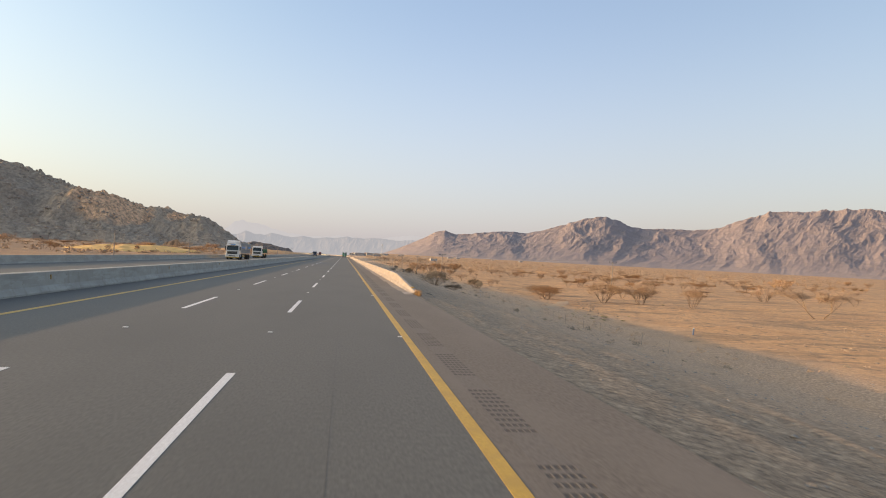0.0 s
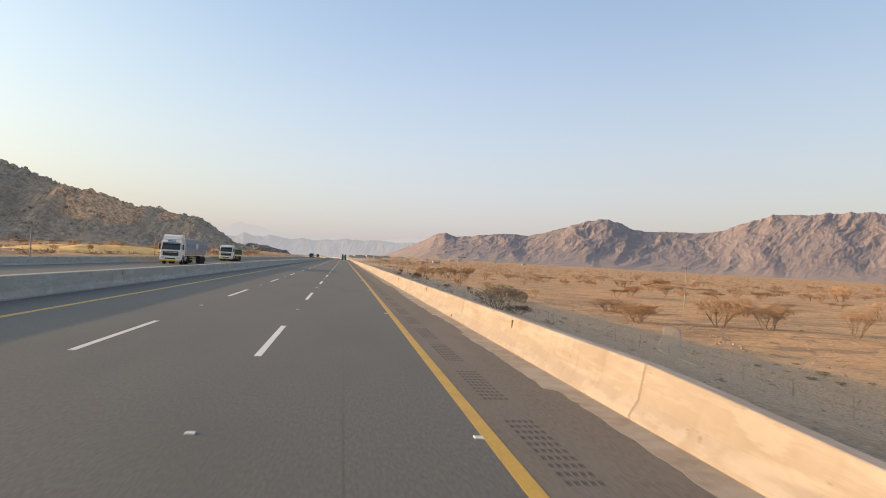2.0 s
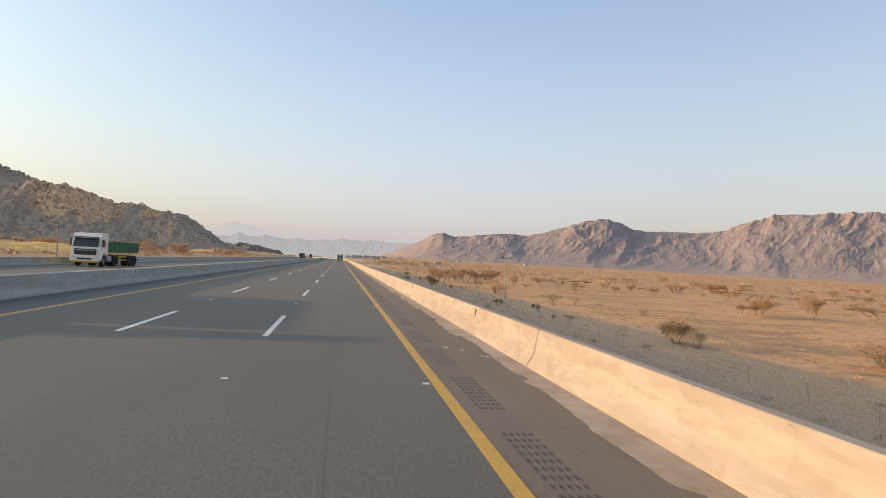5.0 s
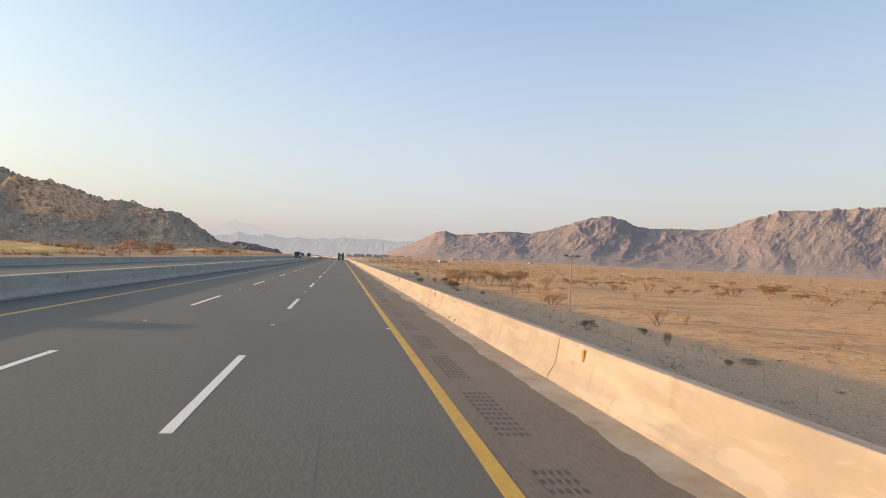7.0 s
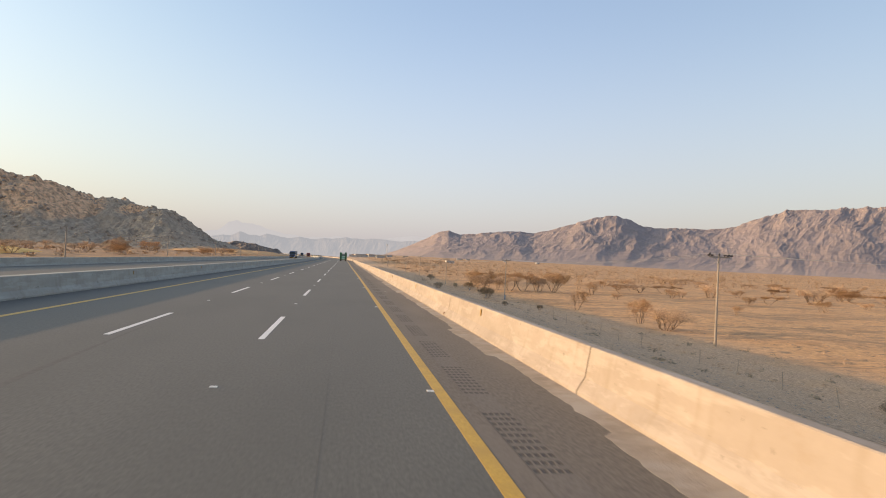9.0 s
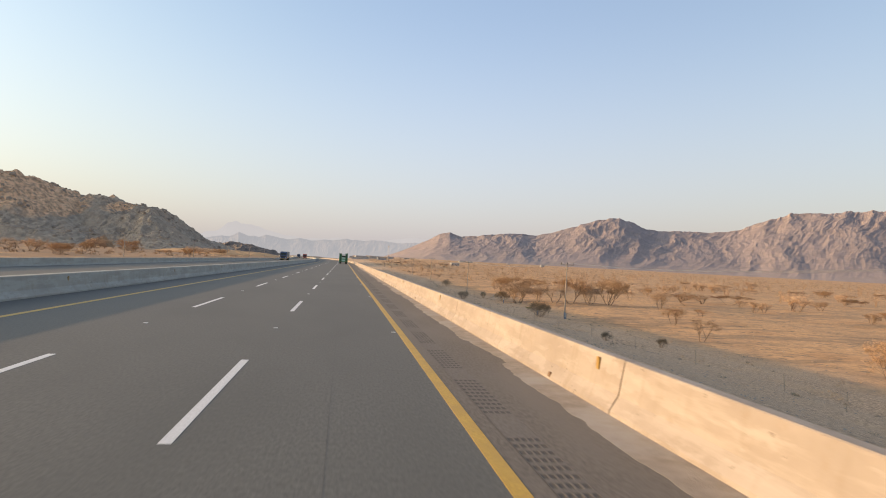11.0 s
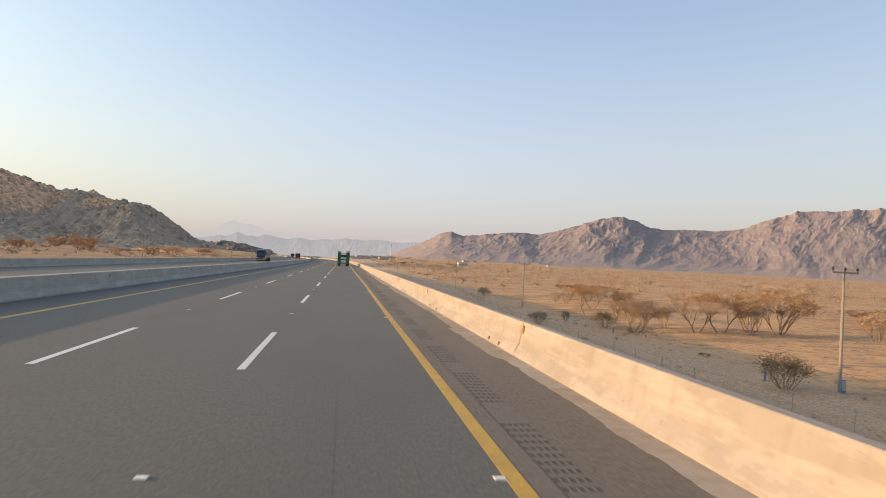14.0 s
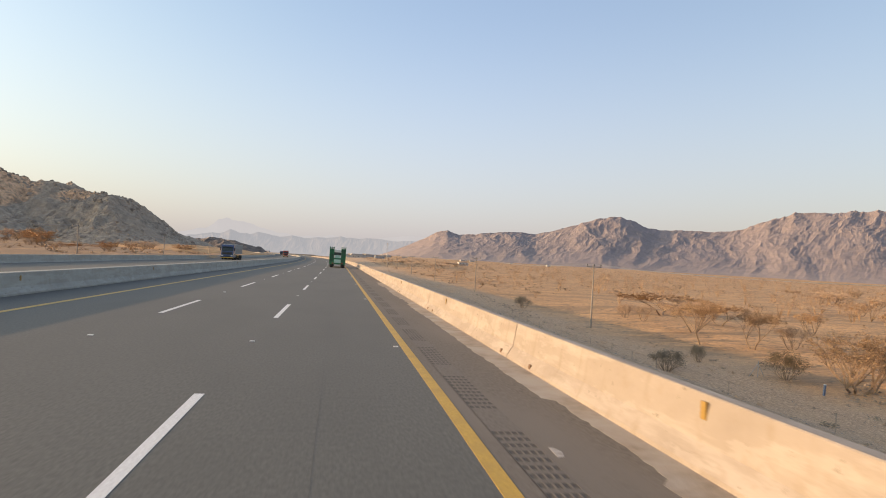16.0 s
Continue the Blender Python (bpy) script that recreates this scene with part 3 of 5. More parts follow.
solid("hill_boulders", boulders(hill, 3600, 21), M["boulder"], "angular brown boulders strewn over the rocky hill", "boulders", "stuff")

# ---- the road ----


def course(y0=-40.0, y1=1500.0):
    """Steps along the road, finer in the curve."""
    return [y for y in (y0, 480.0) if y0 <= y < y1] + [y for y in np.arange(max(500.0, y0 + 20.0), y1, 20.0)] + [y1]


def swung(x, y, z):
    return (x + float(bend(y)), y, z)


def slab(x0, x1, top, bottom=-0.3):
    return sweep([(x0, bottom), (x1, bottom), (x1, top), (x0, top)], course(), swung)


# the edge line was painted by eye and strays a little
STRAY = ([-40, 60, 105, 140, 185, 215, 270, 300, 325, 350, 372, 400, 1500], [0, 0, 0.06, 0.05, 0, 0, 0.055, 0.05, 0, 0.01, 0.075, 0.05, 0.03])


def strayed(x, y, z):
    return (x + float(bend(y)) + float(np.interp(y, *STRAY)), y, z)


road = solid("road", slab(-13.5, 0.05, 0.0), M["asphalt"], "wide grey asphalt motorway with worn wheel tracks", "road", "structure")
shoulder = solid("shoulder", slab(0.84, 2.55, 0.0), M["shoulder"], "dusty brown asphalt hard shoulder", "shoulder", "structure")
opposite = solid("road_opposite", slab(-28.1, -14.1, 0.0), M["asphalt"], "grey asphalt carriageway for oncoming traffic", "road", "structure")

for x, w in ((0.0, 0.2), (-11.22, 0.2)):
    part("edge_line", sweep([(x - w / 2, -0.02), (x + w / 2, -0.02), (x + w / 2, 0.004), (x - w / 2, 0.004)], list(np.arange(-40.0, 480.0, 4.0)) + course(480.0), strayed if x > -1 else swung), M["yellow_paint"], road,
         "solid yellow painted edge line")
part("edge_line", sweep([(-15.7, -0.02), (-15.54, -0.02), (-15.54, 0.004), (-15.7, 0.004)], course(), swung), M["white_paint"], opposite)
dash = mesh_from([(x, y, z) for z in (-0.02, 0.004) for y in (-6.0, 0.0) for x in (-0.075, 0.075)],
                 [(4, 5, 7, 6), (0, 1, 5, 4), (2, 6, 7, 3), (0, 4, 6, 2), (1, 3, 7, 5)])
bm = bmesh.new()
box(bm, 0, 0, 0.008, 0.12, 0.1, 0.02, 0.006)
stud = to_mesh(bm, "road_stud")
for k in range(-2, 60):
    y = 11.75 + 18 * k
    for x in (-3.65, -7.3):
        part("lane_dash", dash, M["white_paint"], road, at=pose(x + float(bend(y)), y, 0, 0, 0, turn_at(y)))
        if k < 30:
            part("road_stud", stud, M["white_paint"], road, at=pose(x + float(bend(y)), y + 6.0, 0))
    if k < 30:
        part("road_stud", stud, M["white_paint"], road, at=pose(-0.16 + float(bend(y)), y + 6.0, 0))
        part("lane_dash", dash, M["white_paint"], opposite, at=pose(-17.8 + float(bend(y)), y + 4.0, 0, 0, 0, turn_at(y)))
        part("lane_dash", dash, M["white_paint"], opposite, at=pose(-21.45 + float(bend(y)), y + 4.0, 0, 0, 0, turn_at(y)))


def barrier_profile(s=1.0, hgt=0.84):
    right = [(0.33, -0.28), (0.33, 0.07), (0.19, 0.3), (0.105, hgt - 0.015), (0.09, hgt)]
    return [(x * s, z) for x, z in right] + [(-x * s, z) for x, z in right[::-1]]


SEG = 14.62
seg = sweep(barrier_profile(), list(np.linspace(0.02, SEG - 0.02, 8)))
seg_far = seg.copy()
bm = bmesh.new()
box(bm, -0.15, 0, 0.66, 0.03, 0.11, 0.21, 0.006)
refl = to_mesh(bm, "reflector")
bm = bmesh.new()
box(bm, 0.15, 0, 0.62, 0.03, 0.11, 0.2, 0.006)
refl_m = to_mesh(bm, "reflector")


end_seg = sweep(barrier_profile(), list(np.linspace(0, 15.475, 9)), lambda x, y, z: (x, y, z * (0.16 + 0.84 * min(1, y / 15.0)) if z > 0 else z))
joint = sweep([(x * 0.93, z * 0.975) for x, z in barrier_profile()], [-0.03, 0.03])


def barrier(x, y, mesh, label, group):
    b = thing("concrete_barrier", pose(x + float(bend(y)), y, -0.14 if x < -20 else 0.0, 0, 0, turn_at(y)), label, "barrier", group)
    part("body", mesh, M["concrete"] if x > 0 else M["concrete_shade"], b)
    if mesh is not end_seg:
        part("joint_filler", joint, M["mortar"], b, "brown mortar in the joint")
    return b


XR, XM, XF = 2.71, -13.78, -28.4
for k in range(0, 36):
    y = 54.88 + SEG * k
    b = barrier(XR, y, seg, "cast concrete road barrier with chipped edges, on the shoulder", "barriers along the shoulder")
    for n in range(60):
        q = 8.5 + 18 * n
        if y <= q < y + SEG:
            part("reflector", refl, M["amber"], b, "amber reflector plate", pose(0, q - y, 0))
wide_seg = sweep([(x if x > 0 else x - 0.2, z) for x, z in barrier_profile()], list(np.linspace(0.007, SEG - 0.007, 8)))
barrier(XR, 39.4, end_seg, "sloping end piece of the concrete barrier", "barriers along the shoulder")
for k in range(-3, 57):
    y = 5.0 + SEG * k
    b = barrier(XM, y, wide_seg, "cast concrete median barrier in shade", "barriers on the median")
    for n in range(-2, 60):
        q = 10.5 + 18 * n
        if y <= q < y + SEG:
            part("reflector", refl_m, M["amber"], b, "amber reflector plate", pose(0, q - y, 0))
for k in range(-1, 60):
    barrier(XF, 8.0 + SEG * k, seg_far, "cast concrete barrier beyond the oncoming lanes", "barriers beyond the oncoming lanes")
for x, y in ((XR, 54.88 + SEG * 36), (XM, 5.0 + SEG * 57), (XF, 8.0 + SEG * 60)):
    solid("far_barrier", sweep(barrier_profile(), list(np.arange(y, 1620.0, 25.0)), lambda u, v, w, x=x: swung(u + x, v, w - (0.14 if x < -20 else 0.0))), M["concrete"],
          "continuing line of concrete road barrier far ahead", "barrier")


# ---- shoulder: rumble strip, apron, drains ----
def rumble_mesh():
    """A stretch of asphalt 3.99 m long with rows of milled pits in its first 2.8 m."""
    vs, fs = [], []

    def quad(a, b, c, d):
        k = len(vs)
        vs.extend((a, b, c, d))
        fs.append((k, k + 1, k + 2, k + 3))
    x0, x1, cols, rows, pitch = -0.222, 0.222, 5, 10, 0.28
    quad((x0, 2.8, 0), (x1, 2.8, 0), (x1, 3.99, 0), (x0, 3.99, 0))
    for r in range(rows):
        ya, yb = r * pitch, (r + 1) * pitch
        p, q = ya + 0.06, yb - 0.07
        quad((x0, ya, 0), (x1, ya, 0), (x1, p, 0), (x0, p, 0))
        quad((x0, q, 0), (x1, q, 0), (x1, yb, 0), (x0, yb, 0))
        w = (x1 - x0) / cols
        for c in range(cols):
            a, b = x0 + c * w, x0 + (c + 1) * w
            u, v = a + 0.012, b - 0.012
            quad((a, p, 0), (u, p, 0), (u, q, 0), (a, q, 0))
            quad((v, p, 0), (b, p, 0), (b, q, 0), (v, q, 0))
            d = -0.005
            i, j, k, l = u + 0.001, v - 0.001, p + 0.03, q - 0.03
            quad((i, k, d), (j, k, d), (j, l, d), (i, l, d))
            quad((u, p, 0), (v, p, 0), (j, k, d), (i, k, d))
            quad((j, l, d), (v, q, 0), (u, q, 0), (i, l, d))
            quad((u, p, 0), (i, k, d), (i, l, d), (u, q, 0))
            quad((v, p, 0), (v, q, 0), (j, l, d), (j, k, d))
    me = mesh_from(vs, fs, "rumble_strip")
    me.materials.append(M["strip"])
    me.materials.append(M["milled"])
    low = [any(vs[i][2] < -0.001 for i in f) for f in fs]
    me.polygons.foreach_set("material_index", [int(v) for v in low])
    return me


part("line_margin", sweep([(0.05, -0.3), (0.40, -0.3), (0.40, 0.0), (0.05, 0.0)], course(), swung), M["shoulder"], shoulder)
rumble = rumble_mesh()
for k in range(-36, 94):
    part("rumble_strip", rumble, M["shoulder"], shoulder, at=pose(0.62, 103.85 + 3.99 * k, 0.001))
part("rumble_bed", sweep([(0.40, -0.3), (0.84, -0.3), (0.84, -0.04), (0.40, -0.04)], course(), swung), M["shoulder"], shoulder)
part("strip_far", sweep([(0.40, -0.039), (0.84, -0.039), (0.84, 0.0), (0.40, 0.0)], course(103.85 + 3.99 * 94), swung), M["shoulder"], shoulder)

ys = np.arange(38.5, 420, 0.2)
vs, fs = [], []
for j, y in enumerate(ys):
    t = noise.noise(Vector((y * 0.3, 3.1, 0))) * 0.14 + noise.noise(Vector((y * 1.7, 9.1, 0))) * 0.07 + noise.noise(Vector((y * 7.0, 2.1, 0))) * 0.06
    step = 0.1 if noise.noise(Vector((y * 0.12, 1.7, 4))) > 0.05 else -0.06
    xl = 1.86 + t + step - 0.2 * max(0.0, 1 - abs(y - 47) / 9)
    vs += [(xl, y, -0.02), (xl + 0.004, y, 0.0014), (2.42, y, 0.008), (2.42, y, -0.02)]
for j in range(len(ys) - 1):
    a, b = j * 4, j * 4 + 4
    for i in range(3):
        fs.append((a + i, a + i + 1, b + i + 1, b + i))
part("concrete_apron", mesh_from([(x, y, z) for x, y, z in vs], [f[::-1] for f in fs]), M["apron"], shoulder, "cracked concrete apron with a ragged edge")
bm = bmesh.new()
box(bm, 0, 0, 0, 0.05, 0.12, 0.1, 0.012)
drain = to_mesh(bm, "weep_hole")
for y in (71.0, 96.0, 116.0, 152.6, 154.1, 182.3, 183.5, 189.3, 203.6, 230.6, 262.5, 286.7, 301.2, 302.5, 304.7, 316.0, 317.3, 319.0, 334.2, 335.4,
          346.0, 348.1, 360.3, 361.5, 362.8, 374.7, 377.1, 388.8, 390.2, 403.5, 404.6):
    part("weep_hole", drain, M["rust"], shoulder, "rust-stained drain block", pose(2.4, y, 0.1, 0, 12, 0))


# ---- trees and scrub ----
def tube(vs, fs, p, q, r1, r2, n=4):
    d = (q - p)
    if d.length < 1e-5:
        return
    d.normalize()
    u = d.orthogonal().normalized()
    w = d.cross(u)
    k = len(vs)
    for c, r in ((p, r1), (q, r2)):
        for i in range(n):
            a = 2 * math.pi * i / n
            vs.append(tuple(c + u * (r * math.cos(a)) + w * (r * math.sin(a))))
    for i in range(n):
        j = (i + 1) % n
        fs.append((k + i, k + j, k + n + j, k + n + i))


def plant(seed, h, w, leaves, leaf=0.12):
    """Wood and leaf meshes of a rounded desert bush, many stems from the ground."""
    r = random.Random(seed)
    wv, wf, tips = [], [], []

    def grow(p, d, length, rad, level):
        if level > 4 or length < 0.12:
            tips.append(p)
            return
        bends = 3 if level < 2 else 2
        for _ in range(bends):
            q = p + d * (length / bends)
            tube(wv, wf, p, q, rad, rad * 0.8, 5 if level < 2 else 3)
            rad *= 0.8
            p = q
            d = (d + Vector((r.uniform(-1, 1), r.uniform(-1, 1), r.uniform(-0.5, 0.7))) * 0.2).normalized()
        tips.append(p)
        for _ in range(2 if level > 2 else r.choice((2, 3, 3))):
            side = Vector((r.uniform(-1, 1), r.uniform(-1, 1), 0))
            grow(p, (d * 0.85 + side * 0.62 + Vector((0, 0, 0.22))).normalized(), length * r.uniform(0.58, 0.82), rad * 0.72, level + 1)

    for i in range(13):
        a = 2 * math.pi * i / 13 + r.uniform(-0.3, 0.3)
        lean = r.uniform(0.25, 1.7)
        grow(Vector((0.1 * math.cos(a), 0.1 * math.sin(a), -0.1)), Vector((lean * math.cos(a), lean * math.sin(a), 1)).normalized(), h * 0.34, 0.016 * h, 1)
    pts = np.array(wv)
    hi = np.percentile(pts[:, 2], 99)
    wid = (np.percentile(pts[:, 0], 98) - np.percentile(pts[:, 0], 2) + np.percentile(pts[:, 1], 98) - np.percentile(pts[:, 1], 2)) / 2
    sx, sz = w / wid, h / hi
    wv = [(x * sx, y * sx, z * sz) for x, y, z in wv]
    tips = [Vector((p.x * sx, p.y * sx, p.z * sz)) for p in tips]
    lv, lf = [], []
    for _ in range(leaves):
        c = r.choice(tips) + Vector((r.gauss(0, w * 0.07), r.gauss(0, w * 0.07), r.gauss(0, w * 0.063)))
        a, b, s = r.uniform(0, 6.28), r.uniform(-1, 1), leaf * r.uniform(0.5, 1.5)
        u = Vector((math.cos(a), math.sin(a), b * 0.7)).normalized() * s
        v = u.orthogonal().normalized() * s * r.uniform(0.35, 0.8)
        k = len(lv)
        lv += [tuple(c - u), tuple(c + v), tuple(c + u), tuple(c - v)]
        lf.append((k, k + 1, k + 2, k + 3))
    return mesh_from(wv, wf, "trunk"), mesh_from(lv, lf, "crown")


def acacia(seed, h, w, stems, low, thick, twigs, leaves, leaf):
    """Wood and crown meshes of a thorn tree: limbs fan out from the foot to points of a flat-topped crown, which is a mass of thin twigs and
    tiny leaves. low: where the crown's underside starts, thick: how far it reaches up at the middle, as shares of the height."""
    r = random.Random(seed)
    wv, wf, lv, lf, tips = [], [], [], [], []

    def limb(p, q, r1, r2, n, sag):
        """A bent limb from p to q; its points."""
        mid = p.lerp(q, 0.5) + Vector((r.uniform(-1, 1), r.uniform(-1, 1), 0)) * (q - p).length * 0.1 - Vector((q.x - p.x, q.y - p.y, 0)) * sag
        pts = [p * (1 - t) ** 2 + mid * 2 * t * (1 - t) + q * t * t for t in np.linspace(0, 1, n + 1)]
        for k in range(n):
            tube(wv, wf, pts[k], pts[k + 1], r1 + (r2 - r1) * k / n, r1 + (r2 - r1) * (k + 1) / n, 5 if r1 > 0.05 else 3)
        return pts

    for s_ in range(stems):
        a0 = 2 * math.pi * s_ / stems + r.uniform(-0.4, 0.4)
        foot = Vector((0.05 * w * math.cos(a0), 0.05 * w * math.sin(a0), -0.15)) if stems > 1 else Vector((0, 0, -0.15))
        reach = r.uniform(0.1, 0.2) * w
        knot = Vector((reach * math.cos(a0), reach * math.sin(a0), h * low * r.uniform(0.55, 0.95)))
        limb(foot, knot, 0.022 * h, 0.015 * h, 3, 0.1)
        for b in range(3 if stems > 1 else 7):
            a1 = a0 + (r.uniform(-1.0, 1.0) if stems > 1 else 2 * math.pi * b / 7 + r.uniform(-0.3, 0.3))
            d1 = w * 0.5 * r.uniform(0.3, 0.8)
            fork = Vector((d1 * math.cos(a1), d1 * math.sin(a1), h * (low + (1 - low) * r.uniform(0.4, 0.7))))
            main = limb(knot, fork, 0.012 * h, 0.005 * h, 3, 0.08)
            for c in range(5):
                a2, rho = a1 + r.gauss(0, 0.55), min(1.0, 2 * d1 / w + r.uniform(-0.35, 0.45))
                rho = abs(rho)
                roof = h * (1 - 0.16 * rho * rho) * r.uniform(0.88, 1.0)
                under = h * (low + (1 - low) * (0.3 + 0.45 * rho) * (1 - thick))
                tip = Vector((0.5 * w * rho * math.cos(a2), 0.5 * w * rho * math.sin(a2), under + (roof - under) * r.random() ** 0.45))
                pts = limb(r.choice(main[1:]), tip, 0.0042 * h, 0.0014 * h, 3, 0.05)
                tips += [pts[2], pts[3], pts[3]]
    for _ in range(twigs):
        p = r.choice(tips)
        out = Vector((p.x, p.y, 0)) / w
        d = Vector((r.gauss(0, 0.7), r.gauss(0, 0.7), r.gauss(0.25, 0.45))) + out * 1.2
        d = d.normalized() * w * r.uniform(0.04, 0.12)
        o = d.orthogonal().normalized() * 0.0016 * h * r.uniform(1.0, 2.4)
        k = len(wv)
        wv.extend((tuple(p - o), tuple(p + o), tuple(p + d)))
        wf.append((k, k + 1, k + 2))
        tips.append(p + d * r.uniform(0.5, 1.0)) if r.random() < 0.5 else None
    for _ in range(leaves):
        p = r.choice(tips)
        c = p + Vector((r.gauss(0, 0.034 * w), r.gauss(0, 0.034 * w), r.gauss(0, 0.022 * h)))
        a, sz = r.uniform(0, 6.28), leaf * r.uniform(0.5, 1.5)
        u = Vector((math.cos(a), math.sin(a), r.uniform(-0.6, 0.6))).normalized() * sz
        v = u.orthogonal().normalized() * sz * r.uniform(0.35, 0.8)
        k = len(lv)
        lv += [tuple(c - u), tuple(c + v), tuple(c + u), tuple(c - v)]
        lf.append((k, k + 1, k + 2, k + 3))
    return mesh_from(wv, wf, "trunk"), mesh_from(lv, lf, "crown")


KINDS = {
    "umbrella": [acacia(k, 4.0, 6.0, n, 0.3, 0.05, 1300, 4400, 0.059) for k, n in ((11, 1), (12, 2), (13, 2))],
    "fan": [acacia(k, 3.5, 5.0, n, 0.12, 0.25, 1300, 3800, 0.052) for k, n in ((21, 4), (22, 5), (23, 3))],
    "bare": [acacia(k, 3.5, 3.6, n, 0.2, 0.4, 1300, 900, 0.034) for k, n in ((31, 2), (32, 3))],
    "dome": [acacia(k, 3.6, 5.0, n, 0.1, 0.55, 1400, 5200, 0.059) for k, n in ((51, 5), (52, 6), (53, 4))],
    "fresh": [plant(k, 1.5, 2.2, 1500, 0.065) for k in (43, 44)],
    "bush": [plant(k, 1.5, 2.2, 4500, 0.037) for k in (41, 42)],
    "umbrella_far": [acacia(k, 4.0, 6.0, n, 0.32, 0.05, 250, 1150, 0.121) for k, n in ((11, 1), (12, 2), (14, 2))],
    "fan_far": [acacia(k, 3.5, 5.0, n, 0.14, 0.3, 250, 1000, 0.109) for k, n in ((21, 4), (22, 3))],
    "dome_far": [acacia(k, 3.6, 5.0, n, 0.1, 0.6, 250, 1300, 0.114) for k, n in ((51, 4), (52, 5))]}
SIZES = {"umbrella": (6.0, 4.0), "fan": (5.0, 3.5), "bare": (3.6, 3.5), "dome": (5.0, 3.6), "fresh": (2.2, 1.5), "bush": (2.2, 1.5)}
WORDS = {"umbrella": ("acacia_tree", "flat-topped thorny acacia tree with sparse dry brown leaves on sand", "tree"),
         "fan": ("acacia_tree", "many-stemmed dry acacia with thin brown crown on sandy ground", "tree"),
         "dome": ("acacia_tree", "low dense acacia thicket of fine dry twigs on sand", "tree"),
         "bare": ("thorn_tree", "leaning half-bare thorn tree on sand", "tree"),
         "fresh": ("desert_shrub", "small yellow-green shrub on gravelly ground", "bush"),
         "bush": ("desert_bush", "low grey-green desert bush on gravelly ground", "bush")}
SOURCES = {}
for key, pairs in KINDS.items():
    kind = key.replace("_far", "")
    SOURCES[key] = []
    for wood, crown in pairs:
        name, label, cat = WORDS[kind]
        ob = thing(name, pose(0, 0, 0), label, cat, "desert trees on the plain" if cat == "tree" else "bushes below the bank")
        part("trunk", wood, M["bark"], ob)
        part("crown", crown, M["leaf_green"] if kind == "bush" else M["leaf_fresh"] if kind == "fresh" else M["leaf_dark"] if kind == "umbrella" else M["leaf"], ob)
        SOURCES[key].append(ob)
used = set()


def height_at(x, y):
    return float(land(np.array(float(x) - float(bend(y))), np.array(float(y))))


def plant_at(kind, x, y, w, h, r):
    far = math.hypot(x, max(0.0, y - 362)) > 110 and kind + "_far" in SOURCES
    src = r.choice(SOURCES[kind + "_far" if far else kind])
    sw, sh = SIZES[kind]
    wide = w * (0.96 if kind in ("fresh", "bush") else 1.16) / sw
    m = pose(x, y, height_at(x, y), 0, 0, r.uniform(0, 360)) @ Matrix.Diagonal((wide, wide, h * 0.96 / sh, 1))
    if id(src) in used:
        return copy_thing(src, m)
    used.add(id(src))
    src.matrix_basis = m
    return src


# trees that stand out along the plain: x, y, width, height
STANDS = {}
STANDS["dome"] = [(43.0, 410.6, 6.6, 5.5), (53.3, 477.7, 3.2, 2.9), (49.7, 414.2, 2.5, 4.2), (62.4, 410.6, 6.3, 5.2), (78.3, 403.2, 6.7, 4.2),
                  (68.0, 411.3, 5.4, 5.0), (119.8, 432.2, 4.6, 3.2), (110.7, 412.0, 6.4, 4.4), (130.6, 421.1, 6.9, 5.2), (43.0, 296.3, 5.5, 3.5),
                  (41.3, 285.1, 3.3, 2.2), (162.1, 407.8, 7.0, 4.1), (207.0, 447.1, 8.5, 4.2), (162.4, 385.0, 6.3, 3.2), (116.2, 415.6, 4.7, 3.8),
                  (117.3, 379.2, 5.2, 3.5), (44.2, 142.1, 4.2, 2.2), (81.4, 168.5, 3.1, 3.1), (57.3, 139.8, 4.4, 3.4), (67.2, 141.4, 4.0, 3.1)]
STANDS["dome"] += [(129.9, 185.5, 10.0, 6.0), (51.3, 168.0, 4.0, 1.9), (154.4, 440.4, 8.6, 4.3), (231.0, 341.8, 8.5, 6.0), (223.1, 320.6, 6.4, 5.6),
                   (247.1, 336.1, 6.8, 5.9), (92.3, 246.6, 3.9, 2.8)]
STANDS["umbrella"] = [(46.8, 441.0, 6.0, 6.2), (52.0, 437.3, 6.4, 5.0), (54.1, 455.1, 5.8, 3.9), (44.9, 570.0, 9.4, 3.8), (52.4, 409.3, 7.6, 4.8), (65.5, 465.6, 8.7, 4.0),
                      (116.1, 447.8, 10.1, 3.8), (74.1, 499.2, 9.2, 3.9), (57.1, 409.9, 6.0, 5.3), (128.6, 451.1, 6.1, 3.6), (66.3, 487.8, 8.3, 4.8),
                      (98.5, 426.3, 7.3, 4.3), (341.0, 539.8, 10.9, 5.4), (95.4, 119.2, 8.8, 5.0), (85.5, 241.7, 4.3, 2.4), (101.4, 241.4, 5.4, 3.3),
                      (124.6, 214.6, 5.8, 2.1)]
STANDS["umbrella"] += [(60.3, 998.0, 5.2, 4.6), (84.9, 1136.0, 5.5, 4.8), (110.0, 1219.0, 9.5, 6.0), (81.8, 892.0, 7.4, 5.0), (127.7, 1114.0, 8.7, 5.2), (121.3, 1017.0, 9.1, 5.4),
                       (43.7, 666.0, 2.9, 1.8)]
